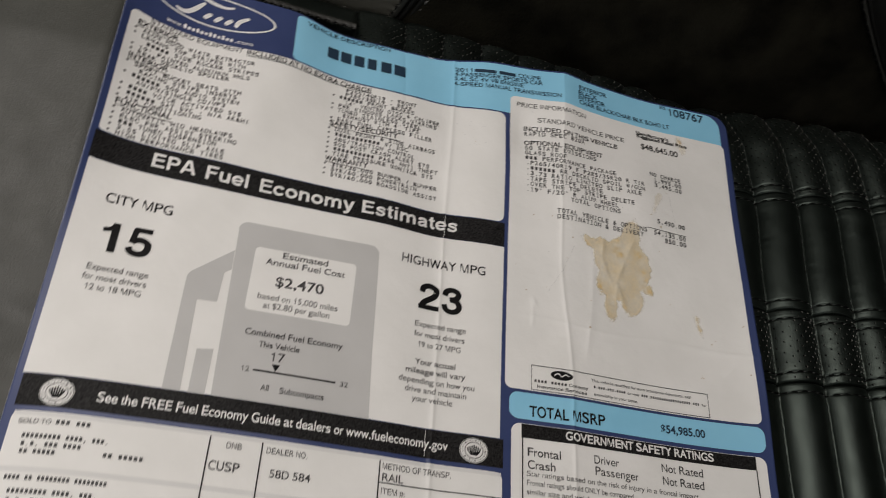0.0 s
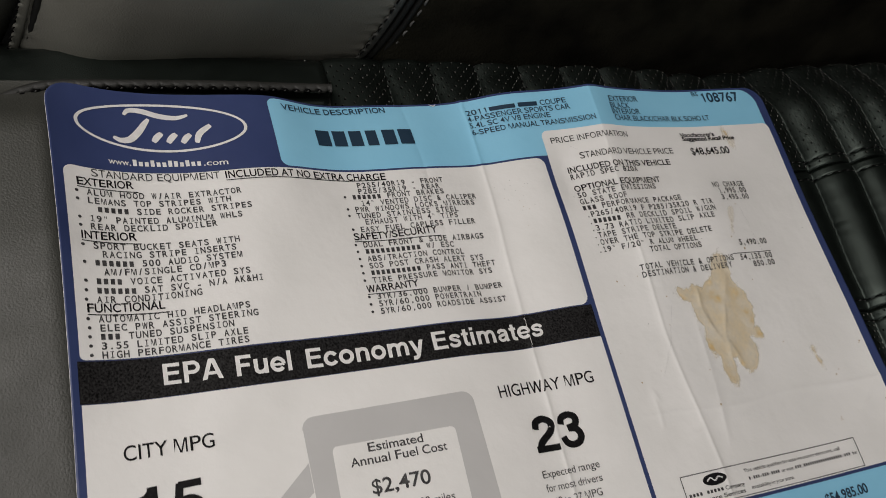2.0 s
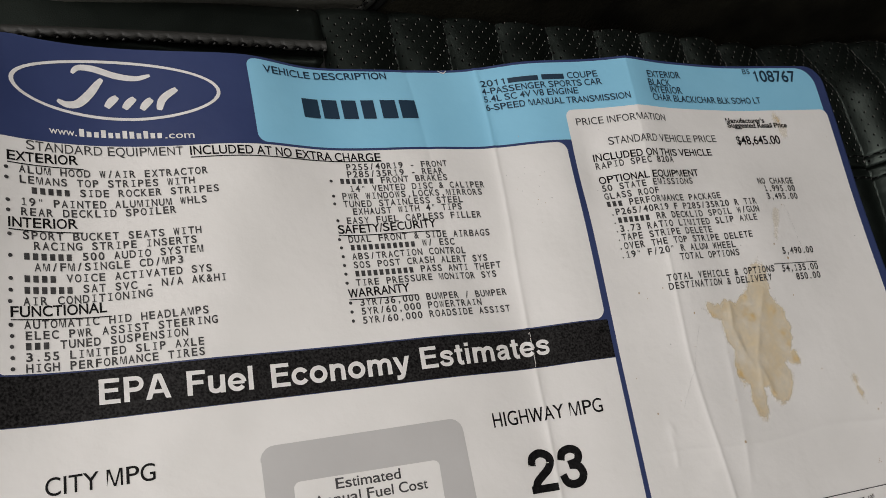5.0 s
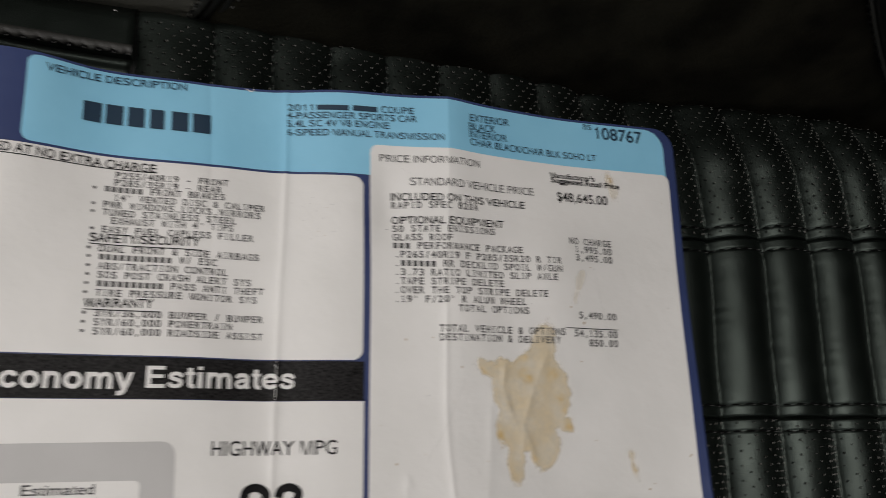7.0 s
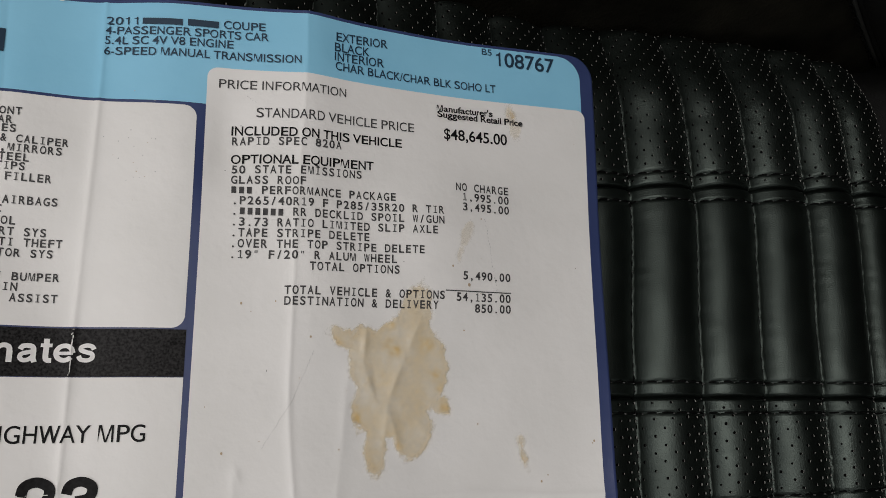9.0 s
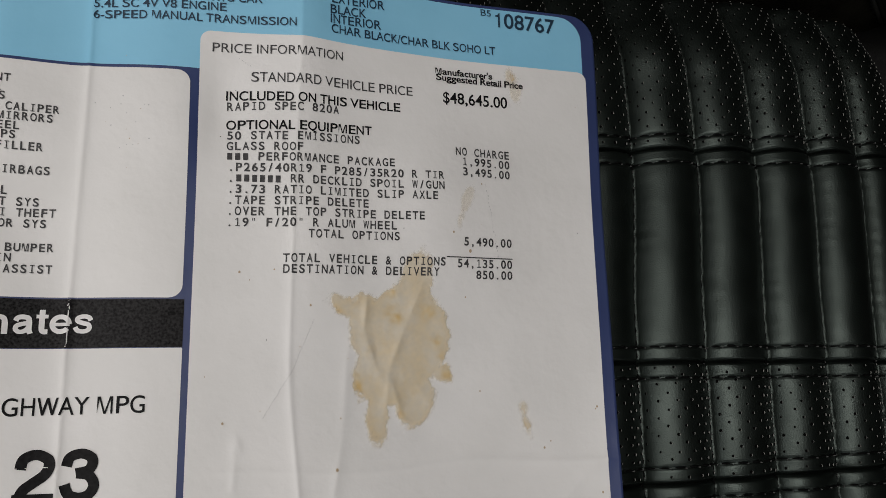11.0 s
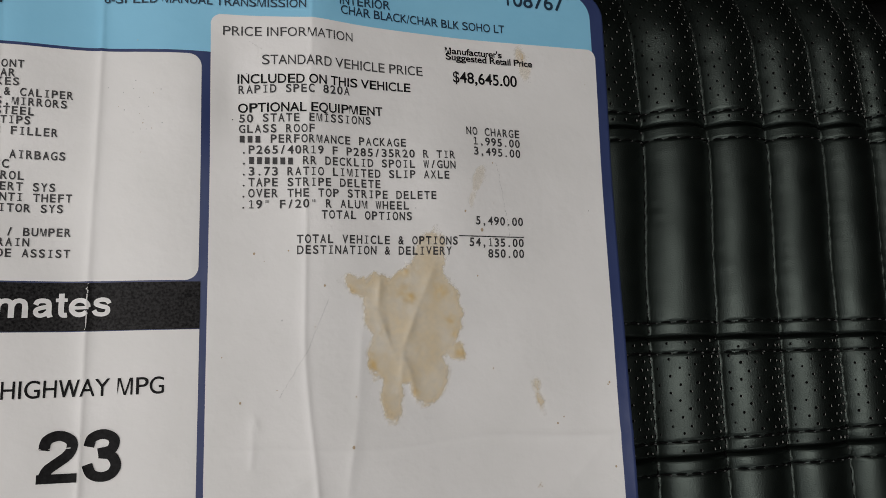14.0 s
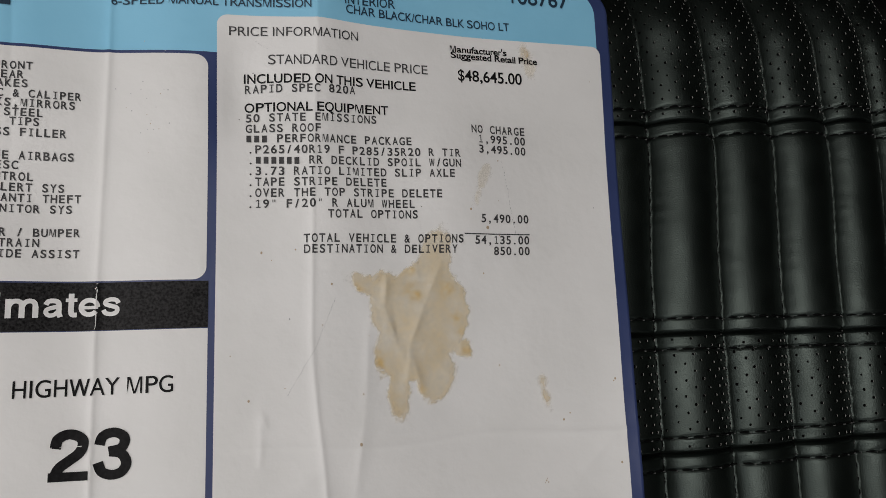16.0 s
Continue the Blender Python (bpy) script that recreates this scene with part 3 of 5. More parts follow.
def relief(u, v):
    """Height of the sheet, at u across and v up the sheet: borne up at its edge, dipped and ridged along its folds."""
    top = min(max(v / 0.11, 0.0), 1.2)
    left = 0.0165 * math.exp(-max(u + 0.004, 0.0) / 0.020) * sheet_lift(v)
    left += 0.0032 * math.exp(-((u - 0.066) / 0.020) ** 2) * math.exp(-((top - 0.65) / 0.3) ** 2)
    dip = -0.0080 * math.exp(-((u - 0.112) / 0.032) ** 4) * top ** 3
    dip -= 0.0058 * math.exp(-((u - 0.150) / 0.015) ** 2) * (0.25 + 0.75 * top ** 2)
    ridge = 0.0054 * math.exp(-math.sqrt((u - 0.209) ** 2 + 0.004 ** 2) / 0.016 + 0.25) * (0.25 + 0.75 * min(1.0, top * 1.2))
    dip -= 0.0012 * math.exp(-((u - 0.257) / 0.018) ** 2) * (0.3 + 0.7 * top)
    swell = sum(high * math.exp(-((u - a) / wide) ** 2 - ((v - b) / tall) ** 2) for high, a, b, wide, tall in SWELLS)
    right = math.exp((u - 0.305) / 0.012) * (0.0003 + 0.0035 * smooth01((0.060 - v) / 0.11) * (1 - 0.5 * smooth01((-0.04 - v) / 0.06)))
    folds = 0.00060 * math.exp(-math.hypot(u - fold_u(v), 0.0002) / 0.0008) - 0.0003 * math.exp(-abs(u - 0.127 - 0.03 * (0.1 - v)) / 0.002) * smooth01((v - 0.02) / 0.05)
    folds += 0.00062 * math.exp(-math.hypot(u - far_fold_u(v), 0.0002) / 0.0009) * (1 - 0.5 * smooth01((v - 0.02) / 0.04))
    folds += 0.0003 * math.exp(-math.hypot(v + 0.0325 + 0.001 * math.sin(u * 90), 0.0003) / 0.0011) * smooth01((u - 0.18) / 0.01)
    pucker = 0.0
    if -0.06 < v < 0.03 and 0.188 < u:
        for a, b, c, d, high, wide in CREASES:
            t = min(max(((u - a) * (c - a) + (v - b) * (d - b)) / ((c - a) ** 2 + (d - b) ** 2), 0.0), 1.0)
            far = math.sqrt((u - a - t * (c - a)) ** 2 + (v - b - t * (d - b)) ** 2 + 2.5e-7)
            pucker += high * math.exp(-far / wide) * math.sin(math.pi * (0.08 + 0.84 * t))
    ripple = 0.0006 * noise.noise(Vector((u * 26, v * 20, 1.7)))
    return left + dip + ridge + right + folds + swell + pucker + ripple


# how the sheet is turned and drawn in on the plan to fit the camera's view: millimetres of shift by powers of u and v
FIT_X = ((-0.30, 1.88, -0.55, -0.85), (0.39, 0.02, 1.22), (0.22, 0.35), (-0.53,))
FIT_Y = ((-0.31, -0.05, 0.29, 0.57), (0.42, 1.64, -0.09), (0.01, -0.42), (0.70,))


def on_sheet(u, v, lift):
    a, b = (u - 0.15) / 0.15, v / 0.11
    x, y = (sum(c * a ** i * b ** j for i, row in enumerate(table) for j, c in enumerate(row)) * 0.001 for table in (FIT_X, FIT_Y))
    return (u + x, v + y, relief(u, v) + lift)


def panel_mesh(u0, u1, v0, v1, radius, lift, step=0.0007):
    """A rounded panel that follows the sheet. radius: one for all corners or four (bottom-left, bottom-right, top-right, top-left)."""
    rbl, rbr, rtr, rtl = radius if isinstance(radius, tuple) else (radius,) * 4
    vs = set(steps(v0, v1, step))
    for r, base, way in ((max(rbl, rbr), v0, 1), (max(rtl, rtr), v1, -1)):
        for k in range(7):
            if r:
                vs.add(base + way * r * (1 - math.cos(k / 6 * math.pi / 2)))
    vs = sorted(vs)
    n = max(2, int((u1 - u0) / step) + 1)

    def inset(v, rb, rt):
        if rb and v < v0 + rb:
            return rb - math.sqrt(max(0.0, rb * rb - (v0 + rb - v) ** 2))
        if rt and v > v1 - rt:
            return rt - math.sqrt(max(0.0, rt * rt - (v - v1 + rt) ** 2))
        return 0.0
    verts, faces = [], []
    for v in vs:
        a, b = u0 + inset(v, rbl, rtl), u1 - inset(v, rbr, rtr)
        verts += [on_sheet(a + (b - a) * i / (n - 1), v, lift) for i in range(n)]
    for j in range(len(vs) - 1):
        for i in range(n - 1):
            p = j * n + i
            faces.append((p, p + 1, p + n + 1, p + n))
    me = bpy.data.meshes.new("panel")
    me.from_pydata(verts, [], faces)
    me.update()
    return me


def panel(name, u0, u1, v0, v1, radius, lift, mat, label="", parent=None):
    return part(name, panel_mesh(u0, u1, v0, v1, radius, lift, 0.0005), mat, parent or sticker, label)


L1, L2, L3, L4 = 0.00010, 0.00020, 0.00030, 0.00042
U0, U1, V0, V1 = -0.0034, 0.3068, -0.168, 0.1090

# the sheet itself, with a thin white cut edge
me = panel_mesh(U0, U1, V0, V1, (0.006, 0.006, 0.0085, 0.010), 0.0)
bm = bmesh.new()
bm.from_mesh(me)
rim = [e for e in bm.edges if e.is_boundary]
ext = bmesh.ops.extrude_edge_only(bm, edges=rim)
for g in ext["geom"]:
    if isinstance(g, bmesh.types.BMVert):
        g.co.z -= 0.00022
        g.co.x += 0.00008 * (1 if g.co.x > 0.29 else -1 if g.co.x < 0.005 else 0)
        g.co.y += 0.00006 if g.co.y > 0.1 else 0
for g in ext["geom"]:
    if isinstance(g, bmesh.types.BMFace):
        g.material_index = 1
sheet = part("sheet", bm, [NAVY, PAPER], sticker, "paper printed navy blue along its borders")

header = panel("header_panel", 0.0710, 0.3020, 0.0781, 0.1080, (0.003, 0.0, 0.0080, 0.003), L1, SKY_BLUE, "light blue printed heading panel")
equipment = panel("equipment_panel", -0.0004, 0.1778, 0.0139, 0.0772, (0.0015, 0.0035, 0.0035, 0.003), L2, PAPER, "white panel listing equipment")
banner = panel("black_banner", -0.0012, 0.1784, 0.0010, 0.0135, 0.0, L2, BLACK, "glossy black printed band")
mileage = panel("mileage_panel", -0.0008, 0.1784, -0.0883, 0.0008, 0.0, L2, PAPER, "white fuel mileage panel")
guide = panel("black_banner", -0.0004, 0.1799, -0.1002, -0.0886, 0.0, L2, BLACK, "black printed band")
dealer = panel("dealer_panel", -0.0002, 0.1796, -0.1640, -0.1020, 0.003, L2, PAPER, "white dealer details panel")
price = panel("price_panel", 0.1802, 0.3030, -0.0660, 0.0893, (0.003, 0.003, 0.003, 0.003), L2, PAPER, "white price information panel, stained with glue")
total = panel("total_panel", 0.1822, 0.3036, -0.0788, -0.0672, 0.004, L2, SKY_BLUE, "light blue total price strip")
safety = panel("safety_panel", 0.1832, 0.3030, -0.1640, -0.0806, 0.004, L2, PAPER, "white safety ratings panel")
panel("black_banner", 0.1876, 0.2980, -0.0866, -0.0808, 0.0, L3, BLACK, "black printed band", safety)


# ---- writing ----
GLYPHS = {}


# pen steps of a plain grotesque letter, in thousandths of its size
STEPS = dict(zip("ABCDEFGHIJKLMNOPQRSTUVWXYZ", (667, 667, 722, 722, 667, 611, 778, 722, 278, 500, 667, 556, 833, 722, 778, 667, 778, 722, 667, 611, 722, 667, 944, 667, 667, 611)))
STEPS.update(zip("abcdefghijklmnopqrstuvwxyz", (556, 556, 500, 556, 556, 278, 556, 556, 222, 222, 500, 222, 833, 556, 556, 556, 556, 333, 500, 278, 556, 500, 722, 500, 500, 500)))
STEPS.update(zip(" .,-/&$':#", (278, 278, 278, 333, 278, 667, 556, 191, 278, 556)))


def advance(ch):
    """How far the pen moves on for a letter of the built-in font."""
    if ("adv", ch) not in GLYPHS:
        both, one = outline("H" + ch + "H", 0.0, False)[0], outline("HH", 0.0, False)[0]
        GLYPHS[("adv", ch)] = max(p[0] for p in both) - max(p[0] for p in one)
    return GLYPHS[("adv", ch)]


def broad_letter(ch, weight):
    """M, W and 1, drawn with even stems: points, faces and pen step, one unit high."""
    s = 0.115 + 2.2 * weight
    if ch == "1":
        return [(0.50 - s, 0), (0.50 - s, 0.73), (0.17, 0.73), (0.17, 0.82), (0.34, 0.87), (0.43, 1.0), (0.50, 1.0), (0.50, 0)], [tuple(range(8))], 0.774
    if ch == "M":
        w = 0.90 + weight
        m, e, d, t = w / 2, s * 0.55, s * 1.5, 0.84
        k = t / (m - e - s)
        ring = [(0, 0), (0, 1), (d, 1), (m, max(0.10, 1 - k * (m - d))), (w - d, 1), (w, 1), (w, 0), (w - s, 0), (w - s, t), (m + e, 0), (m - e, 0), (s, t)]
    else:
        w = 1.22 + weight
        m, e, d, a, b = w / 2, s * 0.55, s * 1.15, w * 0.27, w * 0.73
        ring = [(0, 1), (d, 1), (a, 0.30), (m - e, 1), (m + e, 1), (b, 0.30), (w - d, 1), (w, 1), (b + e, 0), (b - e, 0), (m, 0.70), (a + e, 0), (a - e, 0)]
    side = 0.09 if ch == "M" else 0.02
    return [(x + side, y) for x, y in ring], [tuple(range(len(ring)))], w + 2 * side


def outline(text, weight, spaced=True):
    """The filled outline of a text in the built-in font, one unit high in its capitals, each letter drawn out to its step."""
    key = (text, weight, spaced)
    if key not in GLYPHS and spaced and (len(text) > 1 or text in "MW1"):
        pts, tris, x = [], [], 0.0
        for ch in text:
            step = STEPS.get(ch, 556) / 718
            p, t, own = broad_letter(ch, weight) if ch in "MW1" else (*(outline(ch, weight, False) if ch != " " else ([], [])), advance(ch))
            k = step / own if len(text) > 1 else 1.0
            n = len(pts)
            pts += [(q[0] * k + x, q[1]) for q in p]
            tris += [tuple(i + n for i in f) for f in t]
            x += step
        GLYPHS[key] = (pts, tris)
    if key not in GLYPHS:
        cu = bpy.data.curves.new("text", "FONT")
        cu.body, cu.size, cu.offset, cu.resolution_u = text, 1.0, weight, 8 if len(text) < 3 else 3
        ob = bpy.data.objects.new("text", cu)
        me = bpy.data.meshes.new_from_object(ob)
        pts = [(v.co.x / CAP, v.co.y / CAP) for v in me.vertices]
        tris = [tuple(p.vertices) for p in me.polygons]
        bpy.data.objects.remove(ob)
        bpy.data.curves.remove(cu)
        bpy.data.meshes.remove(me)
        GLYPHS[key] = (pts, tris)
    return GLYPHS[key]


CAP = 1.0
CAP = max(p[1] for p in outline("H", 0.0, False)[0])
GLYPHS.clear()


def by_fold(u, v):
    return min(abs(u - fold_u(v)), abs(u - far_fold_u(v)), abs(v + 0.0325) if u > 0.18 else 1.0) < 0.0032


def flat_mesh(pts, tris, lift):
    """Print laid on the sheet: points of the plan, carried onto its surface."""
    bm = bmesh.new()
    vs = [bm.verts.new((x, y, 0)) for x, y in pts]
    for f in tris:
        if len(set(f)) > 2:
            try:
                bm.faces.new([vs[i] for i in f])
            except ValueError:
                pass
    for _ in range(5):
        long = [e for e in bm.edges if e.calc_length() > 0.0005 and any(by_fold(w.co.x, w.co.y) for w in e.verts)]
        if not long:
            break
        bmesh.ops.triangulate(bm, faces=bm.faces[:])
        long = [e for e in bm.edges if e.calc_length() > 0.0005 and any(by_fold(w.co.x, w.co.y) for w in e.verts)]
        bmesh.ops.subdivide_edges(bm, edges=long, cuts=1)
    for v in bm.verts:
        v.co = on_sheet(v.co.x, v.co.y, lift)
    bm.normal_update()
    for f in bm.faces:
        if f.normal.z < 0:
            f.normal_flip()
    return bm


def bar_points(a, b, c, d, n=6):
    """A bar from (a, b) to (c, d), a grid along its length."""
    pts, tris = [], []
    for i in range(n + 1):
        u = a + (c - a) * i / n
        pts += [(u, b), (u, d)]
        if i:
            k = 2 * i
            tris.append((k - 2, k, k + 1, k - 1))
    return pts, tris


def printed(text, u0, v0, u1, v1, cap, weight=0.0, mat=INK, parent=None, lift=L4):
    """A line of print in the proportional font, from its foot at (u0, v0) to (u1, v1)."""
    pts, tris = outline(text, weight)
    x0, x1 = min(p[0] for p in pts), max(p[0] for p in pts)
    k = (u1 - u0) / (x1 - x0)
    out = []
    for x, y in pts:
        f = (x - x0) / (x1 - x0)
        out.append((u0 + (x - x0) * k, v0 + (v1 - v0) * f + y * cap))
    owner = parent or sticker
    if cap < 0.0040:
        return tagged(part("printed_line", flat_mesh(out, tris, lift), mat, owner, smooth=False), kind="stuff")
    # large print: each letter a piece of its own
    spans = sorted((min(out[i][0] for i in f), max(out[i][0] for i in f), f) for f in tris)
    groups = []
    for a, b, f in spans:
        if groups and a < groups[-1][0] - 0.00005:
            groups[-1][0] = max(groups[-1][0], b)
            groups[-1][1].append(f)
        else:
            groups.append([b, [f]])
    for _, faces in groups:
        used = sorted({i for f in faces for i in f})
        place = {i: k for k, i in enumerate(used)}
        part("letter", flat_mesh([out[i] for i in used], [tuple(place[i] for i in f) for f in faces], lift), mat, owner, smooth=False)


# characters with slab feet in the typed face: bars by shares of pitch and height
SLAB = {"I": ((0.43, 0.0, 0.57, 1.0), (0.24, 0.0, 0.43, 0.11), (0.57, 0.0, 0.76, 0.11), (0.24, 0.89, 0.43, 1.0), (0.57, 0.89, 0.76, 1.0)),
        "1": ((0.44, 0.0, 0.58, 1.0), (0.22, 0.0, 0.44, 0.11), (0.58, 0.0, 0.80, 0.11)),
        '"': ((0.32, 0.66, 0.43, 1.0), (0.57, 0.66, 0.68, 1.0))}


def typed(text, u, v, tilt=0.0, pitch=0.00196, cap=0.0021, parent=None, mat=INK_TYPED, weight=0.020):
    """A line in fixed pitch. A star sets a round bullet before it, and # stands for a blanked-out character."""
    bullet = text.startswith("*")
    text = text.lstrip("*")
    pts, tris = [], []

    def add(p, t):
        n = len(pts)
        pts.extend(p)
        tris.extend(tuple(i + n for i in f) for f in t)
    i = 0
    while i < len(text):
        ch, x = text[i], u + i * pitch
        vv = v + tilt * i * pitch
        if ch == "#":
            j = i
            while j < len(text) and text[j] == "#":
                j += 1
            for c in range(i, j):
                add(*bar_points(u + (c + 0.18) * pitch, vv + cap * 0.06, u + (c + 0.80) * pitch, vv + cap * 0.92, 1))
            i = j
            continue
        if ch in SLAB:
            for a, b, c, d in SLAB[ch]:
                add(*bar_points(x + a * pitch, vv + b * cap, x + c * pitch, vv + d * cap, 1))
            if ch == "1":
                n = len(pts)
                pts += [(x + a * pitch, vv + b * cap) for a, b in ((0.22, 0.74), (0.44, 0.88), (0.44, 1.0), (0.22, 0.86))]
                tris.append((n, n + 1, n + 2, n + 3))
        elif ch != " ":
            p, t = outline(ch, weight)
            x0, x1 = min(q[0] for q in p), max(q[0] for q in p)
            kx = min(cap * 1.02, pitch * 0.80 / max(x1 - x0, 0.05))
            kx = max(kx, pitch * 0.72 / max(x1 - x0, 0.05)) if ch in "ABCDEFGHKLMNOPQRSTUVWXYZ0234567896" else kx
            mid = x + pitch * 0.5 - (x0 + x1) / 2 * kx
            add([(mid + a * kx, vv + b * cap) for a, b in p], t)
        i += 1
    if bullet:
        c, r = (u - 0.0027, v + cap * 0.5), 0.00052
        n = len(pts)
        pts += [(c[0] + r * math.cos(k / 10 * 2 * math.pi), c[1] + r * math.sin(k / 10 * 2 * math.pi)) for k in range(10)]
        tris.append(tuple(range(n, n + 10)))
    return tagged(part("typed_line", flat_mesh(pts, tris, L4), mat, parent or sticker, smooth=False), kind="stuff")


def bar(u0, v0, u1, v1, mat=INK, parent=None, name="printed_bar", lift=L4, label=""):
    n = max(1, int(abs(u1 - u0) / 0.0018))
    m = max(1, int(abs(v1 - v0) / 0.0018))
    us, vs = [u0 + (u1 - u0) * i / n for i in range(n + 1)], [v0 + (v1 - v0) * i / m for i in range(m + 1)]
    return part(name, surface(lambda u, v: on_sheet(u, v, lift), us, vs), mat, parent or sticker, label, smooth=False)


def ribbon(line, widths, mat, parent, name, lift=L3, label=""):
    """A brush stroke along a curve of plan points, with a width at each."""
    pts, tris = [], []
    for i, (x, y) in enumerate(line):
        a, b = line[max(i - 1, 0)], line[min(i + 1, len(line) - 1)]
        d = Vector((b[0] - a[0], b[1] - a[1])).normalized()
        w = widths[i] if isinstance(widths, list) else widths
        pts += [(x - d.y * w / 2, y + d.x * w / 2), (x + d.y * w / 2, y - d.x * w / 2)]
        if i:
            k = 2 * i
            tris.append((k - 2, k, k + 1, k - 1))
    return part(name, flat_mesh(pts, tris, lift), mat, parent, label, smooth=False)


def curve(points, n=10):
    """A smooth run of plan points through a few given ones."""
    out = []
    for i in range(len(points) - 1):
        p0, p1, p2, p3 = (Vector(points[min(max(k, 0), len(points) - 1)]) for k in (i - 1, i, i + 1, i + 2))
        for k in range(n):
            t = k / n
            q = 0.5 * (2 * p1 + (p2 - p0) * t + (2 * p0 - 5 * p1 + 4 * p2 - p3) * t * t + (3 * p1 - p0 - 3 * p2 + p3) * t ** 3)
            out.append((q.x, q.y))
    return out + [tuple(points[-1])]


def ellipse(cx, cy, rx, ry, tilt=0.0, n=64, a0=0.0, a1=2 * math.pi):
    c, s = math.cos(tilt), math.sin(tilt)
    return [(cx + c * rx * math.cos(a) - s * ry * math.sin(a), cy + s * rx * math.cos(a) + c * ry * math.sin(a)) for a in (a0 + (a1 - a0) * k / n for k in range(n + 1))]


def disc(cx, cy, rx, ry, mat, parent, name, lift=L3, label=""):
    pts, tris = [(cx, cy)], []
    for k in range(1, 4):
        pts += ellipse(cx, cy, rx * k / 3, ry * k / 3, n=32)[:-1]
    for i in range(32):
        j = (i + 1) % 32
        tris.append((0, 1 + i, 1 + j))
        for k in range(2):
            tris.append((1 + 32 * k + i, 33 + 32 * k + i, 33 + 32 * k + j, 1 + 32 * k + j))
    return part(name, flat_mesh(pts, tris, lift), mat, parent, label, smooth=False)


# heading: oval badge with a plain swash, blanked address, blocks in place of the maker's word
badge = part("badge", flat_mesh(*(lambda o, i: (o + i, [(k, k + 1, 66 + k, 65 + k) for k in range(64)]))(ellipse(0.0331, 0.0950, 0.0285, 0.0096), ellipse(0.0331, 0.0950, 0.0274, 0.0087)), L2), WHITE_INK, sticker, "white oval ring badge on navy", smooth=False)


def stroke(points, wide, taper=0.35, name="swash"):
    """One brush stroke of the plain swash inside the oval, thick in its middle."""
    line = curve(points, 8)
    n = len(line) - 1
    ribbon(line, [wide * (taper + (1 - taper) * math.sin(math.pi * k / n) ** 0.7) for k in range(n + 1)], WHITE_INK, badge, name, L2)


# a pennant, a comma and slanting blobs in place of the maker's script
stroke([(0.0205, 0.0995), (0.0222, 0.1014), (0.0262, 0.1015), (0.0320, 0.0998), (0.0375, 0.0992), (0.0418, 0.1004)], 0.0021)
stroke([(0.0162, 0.0905), (0.0185, 0.0894), (0.0215, 0.0900), (0.0246, 0.0932), (0.0268, 0.0964), (0.0284, 0.0985)], 0.0024)
for a, low, high in ((0.0290, 0.0894, 0.0930), (0.0338, 0.0892, 0.0928), (0.0386, 0.0891, 0.0926), (0.0434, 0.0890, 0.0960)):
    stroke([(a, low), (a + 0.0014, (low + high) / 2 + 0.0002), (a + 0.0005 + 0.72 * (high - low), high)], 0.0022, 0.6)
printed("www.", 0.0136, 0.0800, 0.0206, 0.0798, 0.0022, 0.006, WHITE_INK, sticker, lift=L2)
for k, tall in enumerate((0.0024, 0.0017, 0.0017, 0.0024, 0.0017, 0.0017, 0.0024, 0.0022, 0.0017, 0.0024, 0.0017, 0.0017)):
    bar(0.0212 + 0.00190 * k, 0.0798, 0.0212 + 0.00190 * k + 0.00125, 0.0798 + tall, WHITE_INK, sticker, lift=L2)
printed(".com", 0.0442, 0.0797, 0.0524, 0.0795, 0.0022, 0.006, WHITE_INK, sticker, lift=L2)

printed("VEHICLE DESCRIPTION", 0.0762, 0.1032, 0.1190, 0.1048, 0.0027, 0.008, INK_BLUE, header)
for k, w in enumerate((0.0055, 0.0052, 0.0050, 0.0044, 0.0053, 0.0058)):
    a = 0.0876 + k * 0.00672
    bar(a, 0.0886 + 0.0001 * k, a + w, 0.0957 + 0.0001 * k, INK_BLUE, header, "printed_block")
for text, v, u1 in (("4-PASSENGER SPORTS CAR", 0.0978, 0.1970), ("5.4L SC 4V V8 ENGINE", 0.0947, 0.1871), ("6-SPEED MANUAL TRANSMISSION", 0.0914, 0.2063)):
    printed(text, 0.1523, v, u1, v + 0.0007, 0.0024, 0.006, INK_BLUE, header)
printed("2011", 0.1525, 0.1009, 0.1608, 0.1010, 0.0024, 0.006, INK_BLUE, header)
bar(0.1620, 0.1012, 0.1728, 0.1031, INK_BLUE, header)
bar(0.1742, 0.1013, 0.1828, 0.1033, INK_BLUE, header)
printed("COUPE", 0.1842, 0.1014, 0.1960, 0.1016, 0.0024, 0.006, INK_BLUE, header)
printed("EXTERIOR", 0.2170, 0.1012, 0.2338, 0.1021, 0.0027, 0.006, INK_BLUE, header)
printed("BLACK", 0.2165, 0.0978, 0.2278, 0.0984, 0.0027, 0.006, INK_BLUE, header)
printed("INTERIOR", 0.2165, 0.0948, 0.2326, 0.0956, 0.0027, 0.006, INK_BLUE, header)
printed("CHAR BLACK/CHAR BLK SOHO LT", 0.2168, 0.0919, 0.2708, 0.0924, 0.0026, 0.006, INK_BLUE, header)
printed("B5", 0.2664, 0.1054, 0.2699, 0.1053, 0.0021, 0.0, INK_BLUE, header)
printed("108767", 0.2714, 0.1020, 0.2924, 0.1017, 0.0048, 0.012, INK_BLUE, header)

# equipment panel
printed("STANDARD EQUIPMENT", 0.0078, 0.0742, 0.0487, 0.0741, 0.0027, 0.0, INK_TYPED, equipment)
printed("INCLUDED AT NO EXTRA CHARGE", 0.0506, 0.0739, 0.1106, 0.0732, 0.0028, 0.012, INK, equipment)
bar(0.0506, 0.0730, 0.1106, 0.0733, INK, equipment, "underline")


